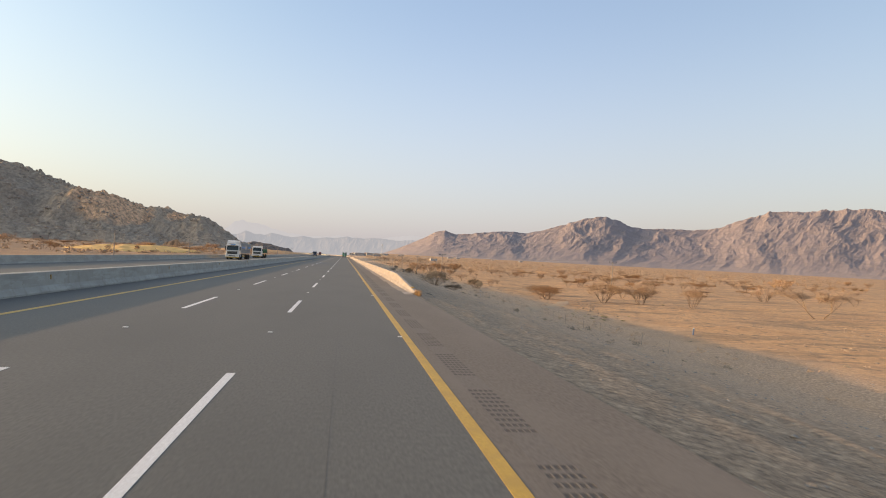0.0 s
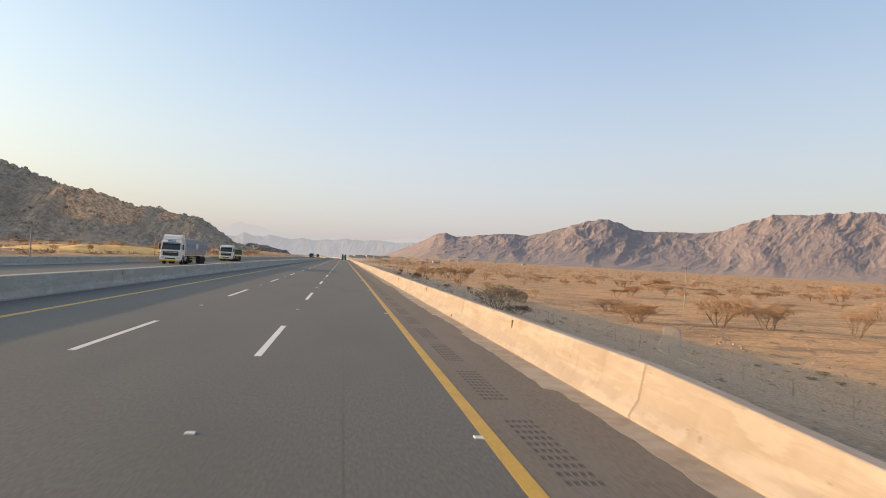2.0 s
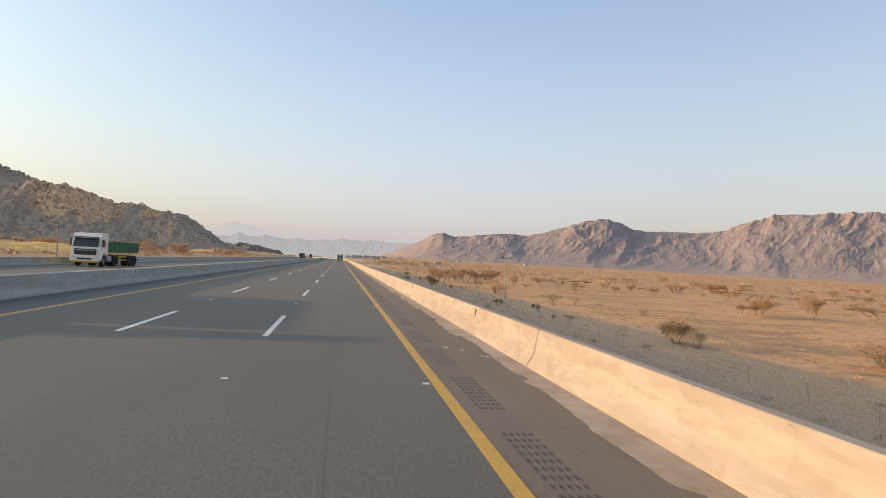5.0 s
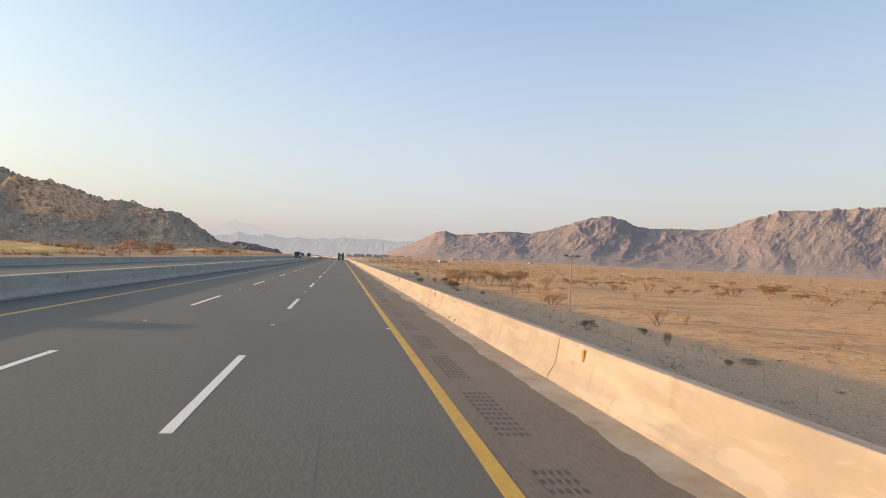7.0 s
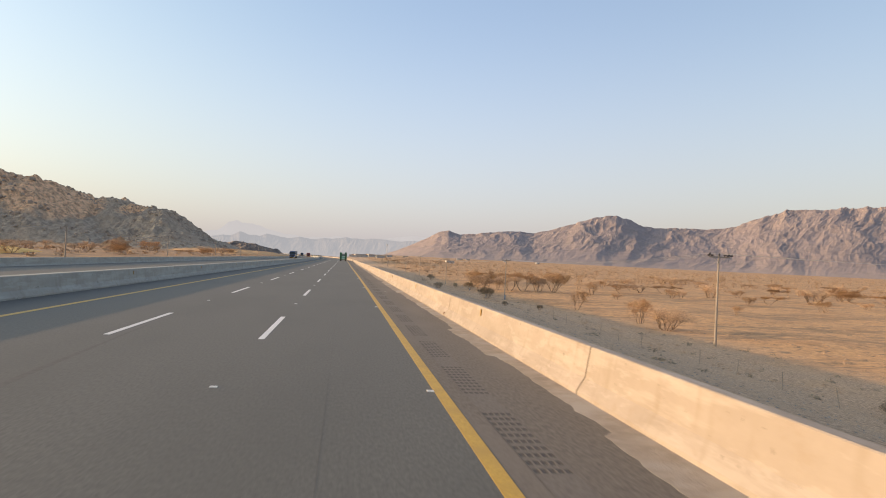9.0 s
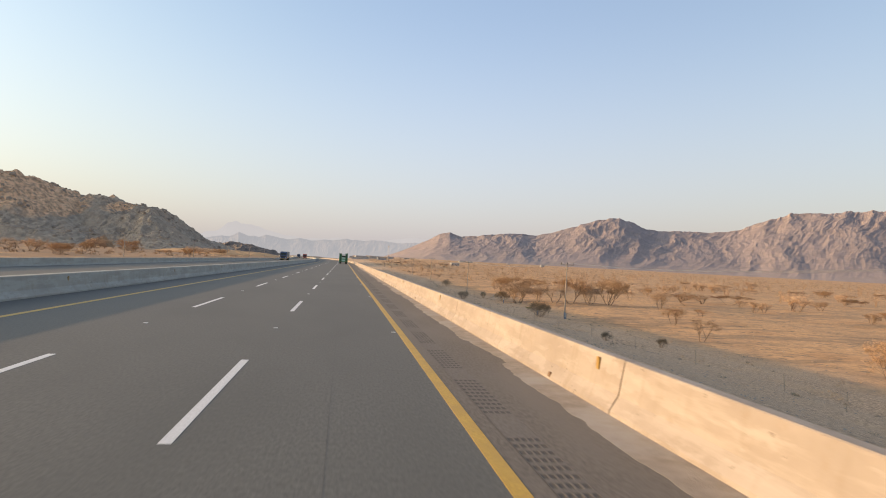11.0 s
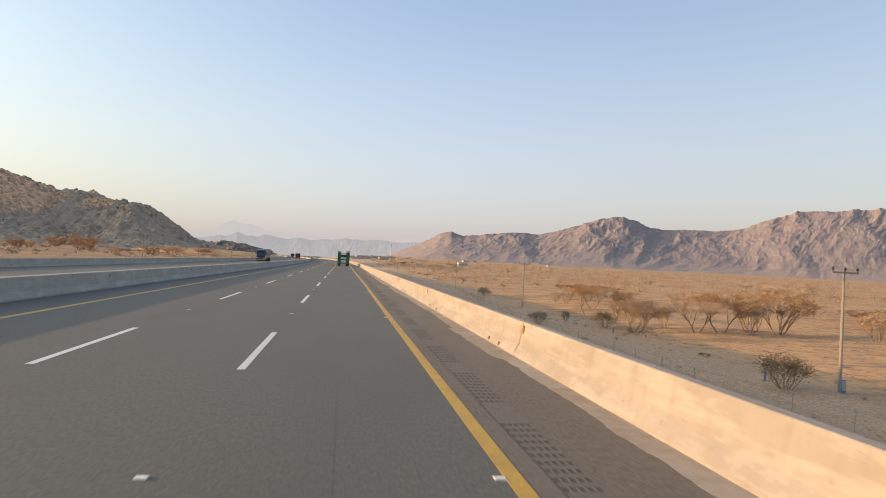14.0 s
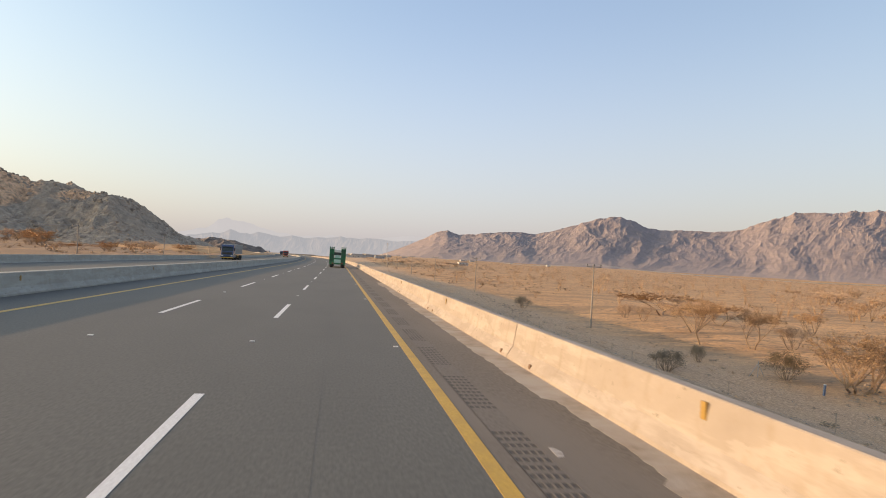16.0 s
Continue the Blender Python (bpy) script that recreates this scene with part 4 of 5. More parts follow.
STANDS["fan"] = [(57.1, 436.8, 3.7, 3.1), (54.0, 471.7, 3.4, 3.1), (129.6, 481.8, 6.7, 3.5), (89.2, 443.8, 3.8, 3.3), (57.4, 358.1, 4.1, 3.4),
                 (78.2, 383.8, 3.2, 1.8), (113.4, 480.2, 4.6, 3.5), (77.6, 458.6, 5.5, 4.8), (79.2, 327.1, 2.2, 2.2), (144.4, 336.3, 6.3, 3.9),
                 (43.4, 194.8, 2.8, 3.1), (52.2, 222.3, 3.3, 2.8), (74.4, 131.0, 5.0, 5.0), (169.3, 304.8, 6.6, 3.7)]
STANDS["bare"] = [(44.7, 327.3, 3.5, 3.2), (43.8, 246.3, 3.8, 3.0), (49.6, 249.1, 1.8, 2.6), (74.0, 167.0, 4.6, 3.0)]
FRESH = [(37.6, 382.4, 1.0, 0.45), (38.6, 382.9, 0.9, 0.35), (39.5, 382.2, 0.7, 0.3), (41.0, 396.0, 1.0, 0.45), (36.4, 236.1, 0.9, 0.6), (39.0, 214.0, 1.0, 0.5), (34.3, 97.2, 1.1, 0.5), (40.7, 100.6, 1.4, 0.5), (35.4, 94.9, 0.9, 0.4), (28.8, 87.7, 0.9, 0.4), (35.5, 92.1, 1.6, 0.7), (38.4, 94.4, 2.3, 0.9),
         (36.7, 90.5, 1.4, 0.8), (39.8, 90.8, 1.2, 0.6), (44.7, 99.5, 0.9, 0.4), (49.4, 238.9, 0.7, 0.3), (54.3, 240.9, 1.1, 0.4), (66.0, 262.0, 0.8, 0.35),
         (58.0, 300.0, 0.9, 0.4), (72.0, 140.0, 1.6, 0.6), (80.0, 146.0, 1.9, 0.7), (68.0, 152.0, 1.2, 0.5)]
BUSHES = [(13.9, 109.9, 5.4, 2.3), (35.6, 180.6, 2.9, 1.5), (36.2, 177.7, 2.7, 1.8), (18.8, 119.7, 4.6, 0.9), (35.1, 233.0, 0.9, 0.6), (33.3, 224.1, 1.3, 1.3),
          (31.4, 210.1, 1.1, 0.5), (35.0, 212.4, 1.2, 0.3), (34.9, 365.8, 2.8, 1.8), (33.8, 317.4, 1.8, 0.8), (37.4, 425.9, 2.3, 1.5), (40.4, 416.0, 2.4, 1.6), (38.2, 495.9, 4.9, 2.2), (30.5, 420.0, 2.2, 1.3), (29.0, 236.0, 1.4, 0.8),
          (27.5, 318.0, 1.6, 0.8)]
r = random.Random(77)
for kind, rows in STANDS.items():
    for x, y, w, h in rows:
        plant_at(kind, x, y, w, h, r)
for x, y, w, h in FRESH:
    plant_at("fresh", x, y, w, h, r)
for x, y, w, h in BUSHES:
    plant_at("bush", x, y, w * 0.75, h, r)
for x, y, w, h in ((-178, 749, 9, 5), (-134, 674, 9, 5.5), (-83.5, 568, 5.5, 3.6), (-160, 787, 7, 3.5), (-84, 610, 5, 3), (-82.5, 639, 7.5, 3.6), (-131, 836, 9, 4.5), (-112, 853, 9, 4.2),
                   (-95, 480, 5, 3), (-120, 520, 6, 3.4), (-75, 430, 4, 2.2)):
    plant_at("dome", x, y, w, h, r)
taken = [(x, y) for rows in STANDS.values() for x, y, w, h in rows]
count = 0
while count < 120:
    y = r.uniform(90, 720)
    x = 42 + (r.random() ** 1.3) * (0.8 * y + 60)
    near = x < 0.24 * y and y > 400 or x < 120 and y < 460
    if near or any(abs(x - a) < 6 and abs(y - b) < 9 for a, b in taken):
        continue
    h = r.uniform(2.2, 4.6)
    plant_at(r.choice(("umbrella", "umbrella", "umbrella", "dome", "fan", "bare")), x, y, h * r.uniform(1.0, 1.9), h, r)
    taken.append((x, y))
    count += 1
for _ in range(70):
    y = r.uniform(120, 700)
    x = -80 - r.random() ** 1.3 * 120
    h = r.uniform(1.6, 3.4)
    plant_at(r.choice(("umbrella", "dome", "dome")), x, y, h * r.uniform(1.1, 1.9), h, r)


def far_trees(n, where, seed):
    """Trees too far off to be told apart: a short forked trunk and a loose flat crown each, in one mesh."""
    r = random.Random(seed)
    wood, crown = ([], []), ([], [])
    for _ in range(n):
        x, y = where(r)
        base, h = Vector((x, y, height_at(x, y))), r.uniform(2.6, 5.4)
        w = h * r.uniform(0.45, 0.95)
        hubs = []
        for _ in range(r.randint(3, 5)):
            tip = base + Vector((r.uniform(-0.55, 0.55) * w, r.uniform(-0.55, 0.55) * w, h * r.uniform(0.62, 0.85)))
            tube(*wood, base - Vector((0, 0, 0.1)), tip, 0.1, 0.03, 3)
            hubs.append(tip)
        for _ in range(110):
            c = r.choice(hubs) + Vector((r.gauss(0, w * 0.4), r.gauss(0, w * 0.4), r.gauss(0, h * 0.085)))
            u = Vector((r.uniform(-1, 1), r.uniform(-1, 1), r.uniform(-0.5, 0.5))).normalized() * r.uniform(0.1, 0.24)
            v = u.orthogonal().normalized() * u.length * r.uniform(0.4, 0.8)
            k = len(crown[0])
            crown[0].extend((tuple(c - u), tuple(c + v), tuple(c + u), tuple(c - v)))
            crown[1].append((k, k + 1, k + 2, k + 3))
    k = len(crown[0])
    me = mesh_from(crown[0] + wood[0], crown[1] + [tuple(i + k for i in f) for f in wood[1]])
    return me


def scatter(n, where, size, seed, flat=0.6, kind="stone"):
    """Many small stones or tufts in one mesh."""
    r = random.Random(seed)
    vs, fs = [], []
    for _ in range(n):
        x, y = where(r)
        z = height_at(x, y)
        s = size(r)
        k = len(vs)
        if kind == "stone":
            a = r.uniform(0, 6.28)
            for i in range(4):
                q = a + i * 1.57 + r.uniform(-0.3, 0.3)
                vs.append((x + s * math.cos(q) * r.uniform(0.7, 1.2), y + s * math.sin(q) * r.uniform(0.7, 1.2), z + r.uniform(-0.1, 0.25) * s))
            vs.append((x + r.uniform(-0.3, 0.3) * s, y + r.uniform(-0.3, 0.3) * s, z + s * flat * r.uniform(0.7, 1.3)))
            for i in range(4):
                fs.append((k + i, k + (i + 1) % 4, k + 4))
        else:
            for i in range(kind):
                c = Vector((x + r.gauss(0, s * 0.45), y + r.gauss(0, s * 0.45), z + abs(r.gauss(0.3, 0.28)) * s * flat))
                d = Vector((r.uniform(-1, 1), r.uniform(-1, 1), r.uniform(-0.2, 1))).normalized() * s * r.uniform(0.12, 0.3)
                e = d.orthogonal().normalized() * d.length * r.uniform(0.3, 0.7)
                k = len(vs)
                vs += [tuple(c - d), tuple(c + e), tuple(c + d), tuple(c - e)]
                fs.append((k, k + 1, k + 2, k + 3))
    return mesh_from(vs, fs)


solid("bank_stones", scatter(34000, lambda r: (3.6 + r.random() ** 1.2 * 36, r.uniform(0, 470)), lambda r: 0.02 + 0.07 * r.random() ** 4, 3), M["stone"],
      "loose grey gravel and stones on the road bank", "stones", "stuff")
solid("plain_stones", scatter(2500, lambda r: (26 + r.random() ** 1.5 * 60, r.uniform(40, 560)), lambda r: 0.04 + 0.25 * r.random() ** 5, 4), M["stone_pale"],
      "pale scattered stones on the sandy plain", "stones", "stuff")
solid("dry_tufts", scatter(12000, lambda r: (29 + r.random() ** 1.5 * 260, r.uniform(30, 800)), lambda r: 0.12 + 0.5 * r.random() ** 2, 6, 0.7, 10), M["leaf"],
      "scattered dry tufts of desert grass", "grass", "stuff")
solid("bank_tufts", scatter(900, lambda r: (15 + r.random() * 28, r.uniform(40, 470)), lambda r: 0.1 + 0.45 * r.random() ** 3, 16, 0.55, 22), M["leaf_green"],
      "small grey-green tufts on the gravel bank", "grass", "stuff")
solid("far_trees", far_trees(620, lambda r: (lambda y: (50 + r.random() ** 1.2 * (0.8 * y), y))(r.uniform(480, 1300)), 18), M["leaf_far"],
      "distant flat-topped acacia trees scattered over the plain", "trees", "stuff")
solid("far_scrub", scatter(4200, lambda r: (lambda y: (40 + r.random() * 1.0 * y, y))(r.uniform(560, 2700)), lambda r: r.uniform(1.0, 2.9), 8, 0.5, 14), M["leaf_far"],
      "distant thorn scrub dotted over the plain", "scrub", "stuff")
solid("far_scrub_left", scatter(520, lambda r: (lambda y: (-70 - r.random() ** 1.2 * (60 + 0.28 * y), y))(r.uniform(180, 900)), lambda r: r.uniform(0.6, 2.0), 9, 0.7, 36), M["leaf"],
      "dry scrub along the foot of the hill", "scrub", "stuff")


def trail(points, width, seed):
    """A worn vehicle track laid over the ground: a ribbon with two shallow ruts and a ragged edge."""
    pts = [Vector((x, y, 0)) for x, y in points]
    line = []
    for p, q in zip(pts, pts[1:]):
        n = max(2, int((q - p).length / 0.8))
        line += [p.lerp(q, k / n) for k in range(n)]
    line.append(pts[-1])
    for _ in range(60):
        line = [line[0]] + [(a + b * 2 + c) / 4 for a, b, c in zip(line, line[1:], line[2:])] + [line[-1]]
    vs, fs = [], []
    rows = [(-0.5, -0.09), (-0.42, 0.012), (-0.3, 0.0), (-0.2, 0.015), (0.2, 0.015), (0.3, 0.0), (0.42, 0.012), (0.5, -0.09)]
    for i, p in enumerate(line):
        d = (line[min(i + 1, len(line) - 1)] - line[max(i - 1, 0)]).normalized()
        o = Vector((d.y, -d.x, 0))
        for k, (f, dz) in enumerate(rows):
            wob = 0.25 * noise.noise(Vector((i * 0.4, k * 3.0, seed))) if k in (0, 7) else 0.0
            c = p + o * (f * width * min(1.0, 0.15 + 0.12 * min(i, len(line) - 1 - i)) + wob)
            vs.append((c.x, c.y, height_at(c.x, c.y) + dz + 0.03))
    m = len(rows)
    for i in range(len(line) - 1):
        for k in range(m - 1):
            fs.append((i * m + k, i * m + m + k, i * m + m + k + 1, i * m + k + 1))
    return mesh_from(vs, fs, smooth=True)


solid("dirt_track", trail([(26.0, 92), (27.5, 99), (31.5, 108), (37.5, 118), (42.5, 127), (48, 138)], 2.6, 2.0), M["track"],
      "pale worn dirt track across the sandy plain", "track", "structure")


def along(points, spread):
    """Random places along a line of points."""
    def where(r):
        k = r.randrange(len(points) - 1)
        (xa, ya), (xb, yb) = points[k], points[k + 1]
        t = r.random()
        return xa + (xb - xa) * t + r.gauss(0, spread), ya + (yb - ya) * t + r.gauss(0, spread)
    return where


for n, pts, size, seed in ((520, [(43.0, 112.0), (46.0, 120.0), (50.0, 132.0), (54.0, 147.0)], 0.42, 41), (420, [(47.0, 402.0), (58.0, 406.0), (80.0, 402.0)], 0.34, 42),
                           (160, [(40.0, 212.0), (45.0, 217.0)], 0.3, 43), (260, [(40.0, 405.0), (48.0, 416.0)], 0.4, 44), (420, [(33.0, 470.0), (35.5, 500.0), (36.5, 545.0)], 0.5, 45)):
    solid("rubble", scatter(n, along(pts, 1.1), lambda r, size=size: 0.03 + 0.7 * size * r.random() ** 4, seed, 0.75), M["stone_pale"],
          "heap of pale rubble stones on the sand", "stones", "stuff")


# ---- power line, fence ----
def power_pole(m, h=10.2):
    p = thing("power_pole", m, "slender weathered power pole with a crossarm on the plain", "pole", "power poles")
    bm = bmesh.new()
    rod(bm, (0, 0, -0.3), (0, 0, h), 0.16, 0.09, 10)
    part("post", bm, M["pole_wood"], p)
    bm = bmesh.new()
    box(bm, 0, -0.12, h - 0.25, 2.5, 0.12, 0.14, 0.01)
    part("crossarm", bm, M["pole_wood"], p)
    ins = bpy.data.meshes.get("insulator")
    if ins is None:
        bm = bmesh.new()
        rod(bm, (0, 0, 0), (0, 0, 0.16), 0.03, 0.03, 6)
        rod(bm, (0, 0, 0.14), (0, 0, 0.26), 0.12, 0.08, 8)
        rod(bm, (0, 0, 0.26), (0, 0, 0.4), 0.1, 0.05, 8)
        ins = to_mesh(bm, "insulator")
    for x in (-1.15, 0.0, 1.15):
        part("insulator", ins, M["rubber"], p, at=pose(x, -0.12, h - 0.18))
    bm = bmesh.new()
    rod(bm, (0.7, -0.06, h - 0.3), (0.05, -0.04, h - 1.0), 0.025, None, 5)
    rod(bm, (-0.7, -0.06, h - 0.3), (-0.05, -0.04, h - 1.0), 0.025, None, 5)
    part("brace", bm, M["metal"], p)
    return p


LINE = [(39.5, 271.0), (39.5, 365.2), (39.5, 461.0), (39.5, 551.0), (39.5, 632.0), (39.5, 720.0), (39.5, 808.0), (39.5, 896.0)]
for x, y in LINE + [(84.8, 199.0)]:
    pole = power_pole(pose(x, y, height_at(x, y), 0, 0, 0))
    if (x, y) == LINE[0]:
        for q in (-1.35, -0.95, 0.6, 1.0, 1.4):
            part("strain_insulator", to_mesh(rod(bmesh.new(), (q - 0.16, -0.3, 10.12), (q + 0.16, -0.22, 10.16), 0.09, 0.07, 8), "strain_insulator"), M["rubber"], pole,
                 "dark porcelain strain insulator")
bx = thing("cable_box", pose(39.5, 364.9, height_at(39.5, 365.2)), "blue-grey metal cable box at the foot of a power pole", "box")
bm = bmesh.new()
box(bm, 0, 0, 0.5, 0.42, 0.3, 1.15, 0.02)
part("body", bm, M["blue_plastic"], bx)
bm = bmesh.new()
box(bm, 0, -0.16, 0.6, 0.34, 0.03, 0.8, 0.01)
part("door", bm, M["metal"], bx)
SIDE = [(-62.0, y) for y in (98.0, 181.0, 264.0, 357.0, 440.0, 524.0, 600.0, 680.0, 760.0)]
for x, y in SIDE:
    power_pole(pose(x, y, height_at(x, y), 0, 0, 0), 6.6)


def wires(route, h, name="power_line"):
    w = thing(name, pose(0, 0, 0), "three thin sagging overhead wires between the poles", "cable")
    for dx in (-1.15, 0.0, 1.15):
        vs, fs = [], []
        for (xa, ya), (xb, yb) in zip(route, route[1:]):
            za, zb = height_at(xa, ya) + h + 0.15, height_at(xb, yb) + h + 0.15
            pts = [Vector((xa + dx + (xb - xa) * u, ya - 0.12 + (yb - ya) * u, za + (zb - za) * u - 1.1 * 4 * u * (1 - u))) for u in np.linspace(0, 1, 9)]
            for p, q in zip(pts, pts[1:]):
                tube(vs, fs, p, q, 0.016, 0.016, 3)
        part("wire", mesh_from(vs, fs), M["metal"], w)


wires(LINE, 10.2)
wires(SIDE, 6.6)
wires([(84.8, 199.0), LINE[0]], 10.2)

post_mesh = to_mesh(rod(bmesh.new(), (0, 0, -0.2), (0, 0, 1.15), 0.02, 0.02, 6), "post")
wire_posts = []
f = thing("wire_fence", pose(0, 0, 0), "rusty wire fence on thin metal posts below the bank", "fence")
r = random.Random(12)
y = 52.0
while y < 470:
    x = 25.5 + 0.8 * math.sin(y * 0.03) + r.uniform(-0.2, 0.2)
    z = height_at(x, y)
    part("post", post_mesh, M["fence_metal"], f, at=pose(x, y, z, r.uniform(-7, 7), r.uniform(-7, 7), 0))
    wire_posts.append(Vector((x, y, z)))
    y += r.choice((5.0, 5.0, 5.0, 10.0))
for dz in (0.5, 1.1):
    vs, fs = [], []
    for p, q in zip(wire_posts, wire_posts[1:]):
        tube(vs, fs, p + Vector((0, 0, dz)), q + Vector((0, 0, dz)), 0.005, 0.005, 3)
    part("wire", mesh_from(vs, fs), M["rust"], f)
for x, y in ((29.3, 211.0), (38.1, 416.9), (26.0, 128.0)):
    z = height_at(x, y)
    st = thing("stay_post", pose(x, y, z, 0, 0, 12), "grey steel fence post with two slanting stays", "post", "fence stays")
    part("post", to_mesh(rod(bmesh.new(), (0, 0, -0.2), (0, 0, 1.5), 0.035, 0.035, 6), "post"), M["metal"], st)
    for q in (-1.2, 1.0):
        part("stay", to_mesh(rod(bmesh.new(), (q, 0.1, -0.2), (0, 0, 1.3), 0.022, 0.022, 6), "stay"), M["metal"], st)
bm = bmesh.new()
box(bm, 0, 0, 0.45, 0.16, 0.16, 0.9, 0.02)
marker = to_mesh(bm, "marker")
for x, y, w in ((35.5, 369.2, 0), (39.1, 409.7, 0), (43.2, 77.2, 1)):
    mk = thing("marker_post", pose(x, y, height_at(x, y), 3, 2, 10), "short faded blue marker post on the gravel", "post", "marker posts")
    part("body", marker, M["blue_plastic"], mk)
    bm = bmesh.new()
    box(bm, 0, 0, 0.93, 0.18, 0.18, 0.08, 0.02)
    part("cap", bm, M["white_paint"], mk)


# ---- far left: sand bank, outcrop, hut ----
def mound(cx, cy, sx, sy, h, seed, rough_, n=40):
    vs, fs = [], []
    for j in range(n + 1):
        for i in range(n + 1):
            u, v = 2 * i / n - 1, 2 * j / n - 1
            d = max(0.0, 1 - (u * u + v * v))
            x, y = cx + u * sx, cy + v * sy
            q = fbm(x / 9 + seed, y / 14, 5, True, seed)
            vs.append((x, y, height_at(x, y) - 0.6 + h * d ** 0.7 * (1 + rough_ * (q - 0.3)) + (0.6 if d > 0 else 0)))
    for j in range(n):
        for i in range(n):
            k = j * (n + 1) + i
            fs.append((k, k + 1, k + n + 2, k + n + 1))
    return mesh_from(vs, fs)


solid("sand_bank", mound(-102, 345, 22, 82, 2.0, 1.0, 0.75), M["gold"], "long low bank of bright yellow sand and dry grass", "sand bank", "structure")
def crag_mesh(cx, cy, sx, sy, h, seed, n=56):
    """A low jagged crag of broken, ledged rock, highest near one end."""
    vs, fs = [], []
    for j in range(n + 1):
        for i in range(n + 1):
            u, v = 2 * i / n - 1, 2 * j / n - 1
            x, y = cx + u * sx, cy + v * sy
            d = max(0.0, 1 - abs(v) ** 2.2) * max(0.0, 1 - abs(u) ** 3)
            lift = np.interp(u, [-1, -0.75, 0.0, 0.45, 0.8, 1], [0.25, 0.5, 0.72, 1.0, 0.78, 0.3])
            q = fbm(x / 5 + seed, y / 7, 4, True, seed)
            z = h * d ** 0.5 * lift * (0.72 + 0.75 * (q - 0.25))
            ledge = 1.3 * math.floor(z / 1.3 + 0.8 * noise.noise(Vector((x / 3, y / 3, seed))))
            vs.append((x + 0.5 * noise.noise(Vector((y, z, 1.0))), y, height_at(x, y) - 0.6 + 0.45 * z + 0.55 * ledge))
    for j in range(n):
        for i in range(n):
            k = j * (n + 1) + i
            fs.append((k, k + 1, k + n + 2, k + n + 1))
    return mesh_from(vs, fs)


solid("rock_outcrop", crag_mesh(-221, 868, 12.5, 12, 10.5, 2.0), M["outcrop"], "jagged pale orange rock outcrop at the hill foot", "rock", "structure")
solid("sand_bank_far", mound(-120, 900, 60, 60, 4, 4.0, 0.5), M["sand"], "pale sand slope beyond the oncoming lanes", "sand bank", "structure")


def house(name, m, w, d, h, label, wall, windows=2):
    ob = thing(name, m, label, "building", "houses of the distant village")
    bm = bmesh.new()
    box(bm, 0, 0, h / 2 - 0.3, w, d, h + 0.6, 0.04)
    part("wall", bm, wall, ob)
    bm = bmesh.new()
    box(bm, 0, 0, h + 0.12, w + 0.3, d + 0.3, 0.25, 0.03)
    part("roof", bm, M["concrete"], ob)
    for i in range(windows):
        bm = bmesh.new()
        box(bm, -w / 2 + w * (i + 0.5) / windows, -d / 2 - 0.01, h * 0.58, min(1.4, w / windows * 0.4), 0.06, 1.3, 0.01)
        part("window", bm, M["dark_glass"], ob)
    bm = bmesh.new()
    box(bm, w * 0.12, -d / 2 - 0.01, 1.0, 1.0, 0.08, 2.0, 0.01)
    part("door", bm, M["rust"], ob)
    return ob


house("hut", pose(-300, 690, height_at(-300, 690), 0, 0, 20), 13, 8, 4.5, "small grey flat-roofed hut at the foot of the hill", M["concrete"], 1)
r = random.Random(31)
for i in range(26):
    y = r.uniform(1500, 2250)
    x = (y - 340) * math.tan(radians(r.uniform(0.9, 4.3)))
    house("village_house", pose(x, y, height_at(x, y), 0, 0, r.uniform(-15, 15)), r.uniform(12, 30), r.uniform(8, 12), r.uniform(3.5, 6.0),
          "pale flat-roofed house of a village beside the road", M["white_wall"] if r.random() < 0.7 else M["sand"], r.randint(2, 5))
house("village_house", pose(168, 1227, height_at(168, 1227), 0, 0, 5), 13, 9, 4.5, "lone white flat-roofed house on the plain", M["white_wall"], 3)
for i in range(8):
    y = r.uniform(2100, 2480)
    x = (y - 340) * math.tan(radians(r.uniform(5.0, 19.0)))
    house("village_house", pose(x, y, height_at(x, y), 0, 0, r.uniform(-15, 15)), r.uniform(8, 16), 9, r.uniform(3.2, 4.5),
          "small pale house at the foot of the mountains", M["white_wall"], 2)
for i in range(10):
    x, y = r.uniform(-520, -180), r.uniform(2200, 2500)
    house("village_house", pose(x, y, height_at(x, y), 0, 0, r.uniform(-15, 15)), r.uniform(12, 24), 12, r.uniform(5, 9),
          "pale flat-roofed house of a village beside the road", M["white_wall"], 3)
tower = thing("radio_mast", pose(84, 1500, height_at(84, 1500)), "tall thin lattice radio mast in the village", "mast")
bm = bmesh.new()
for a in range(3):
    q = 2 * math.pi * a / 3
    rod(bm, (1.3 * math.cos(q), 1.3 * math.sin(q), 0), (0.4 * math.cos(q), 0.4 * math.sin(q), 30), 0.16, 0.1, 5)
    q2 = 2 * math.pi * (a + 1) / 3
    for k in range(12):
        f0, f1 = 1.3 - 0.9 * k / 12, 1.3 - 0.9 * (k + 1) / 12
        rod(bm, (f0 * math.cos(q), f0 * math.sin(q), 2.5 * k), (f1 * math.cos(q2), f1 * math.sin(q2), 2.5 * k + 2.5), 0.06, None, 4)
part("lattice", bm, M["metal"], tower)
bm = bmesh.new()
rod(bm, (0.8, 0, 26), (0.8, 0, 29), 0.3, None, 8)
rod(bm, (-0.8, 0, 26), (-0.8, 0, 29), 0.3, None, 8)
part("antenna", bm, M["white_wall"], tower)


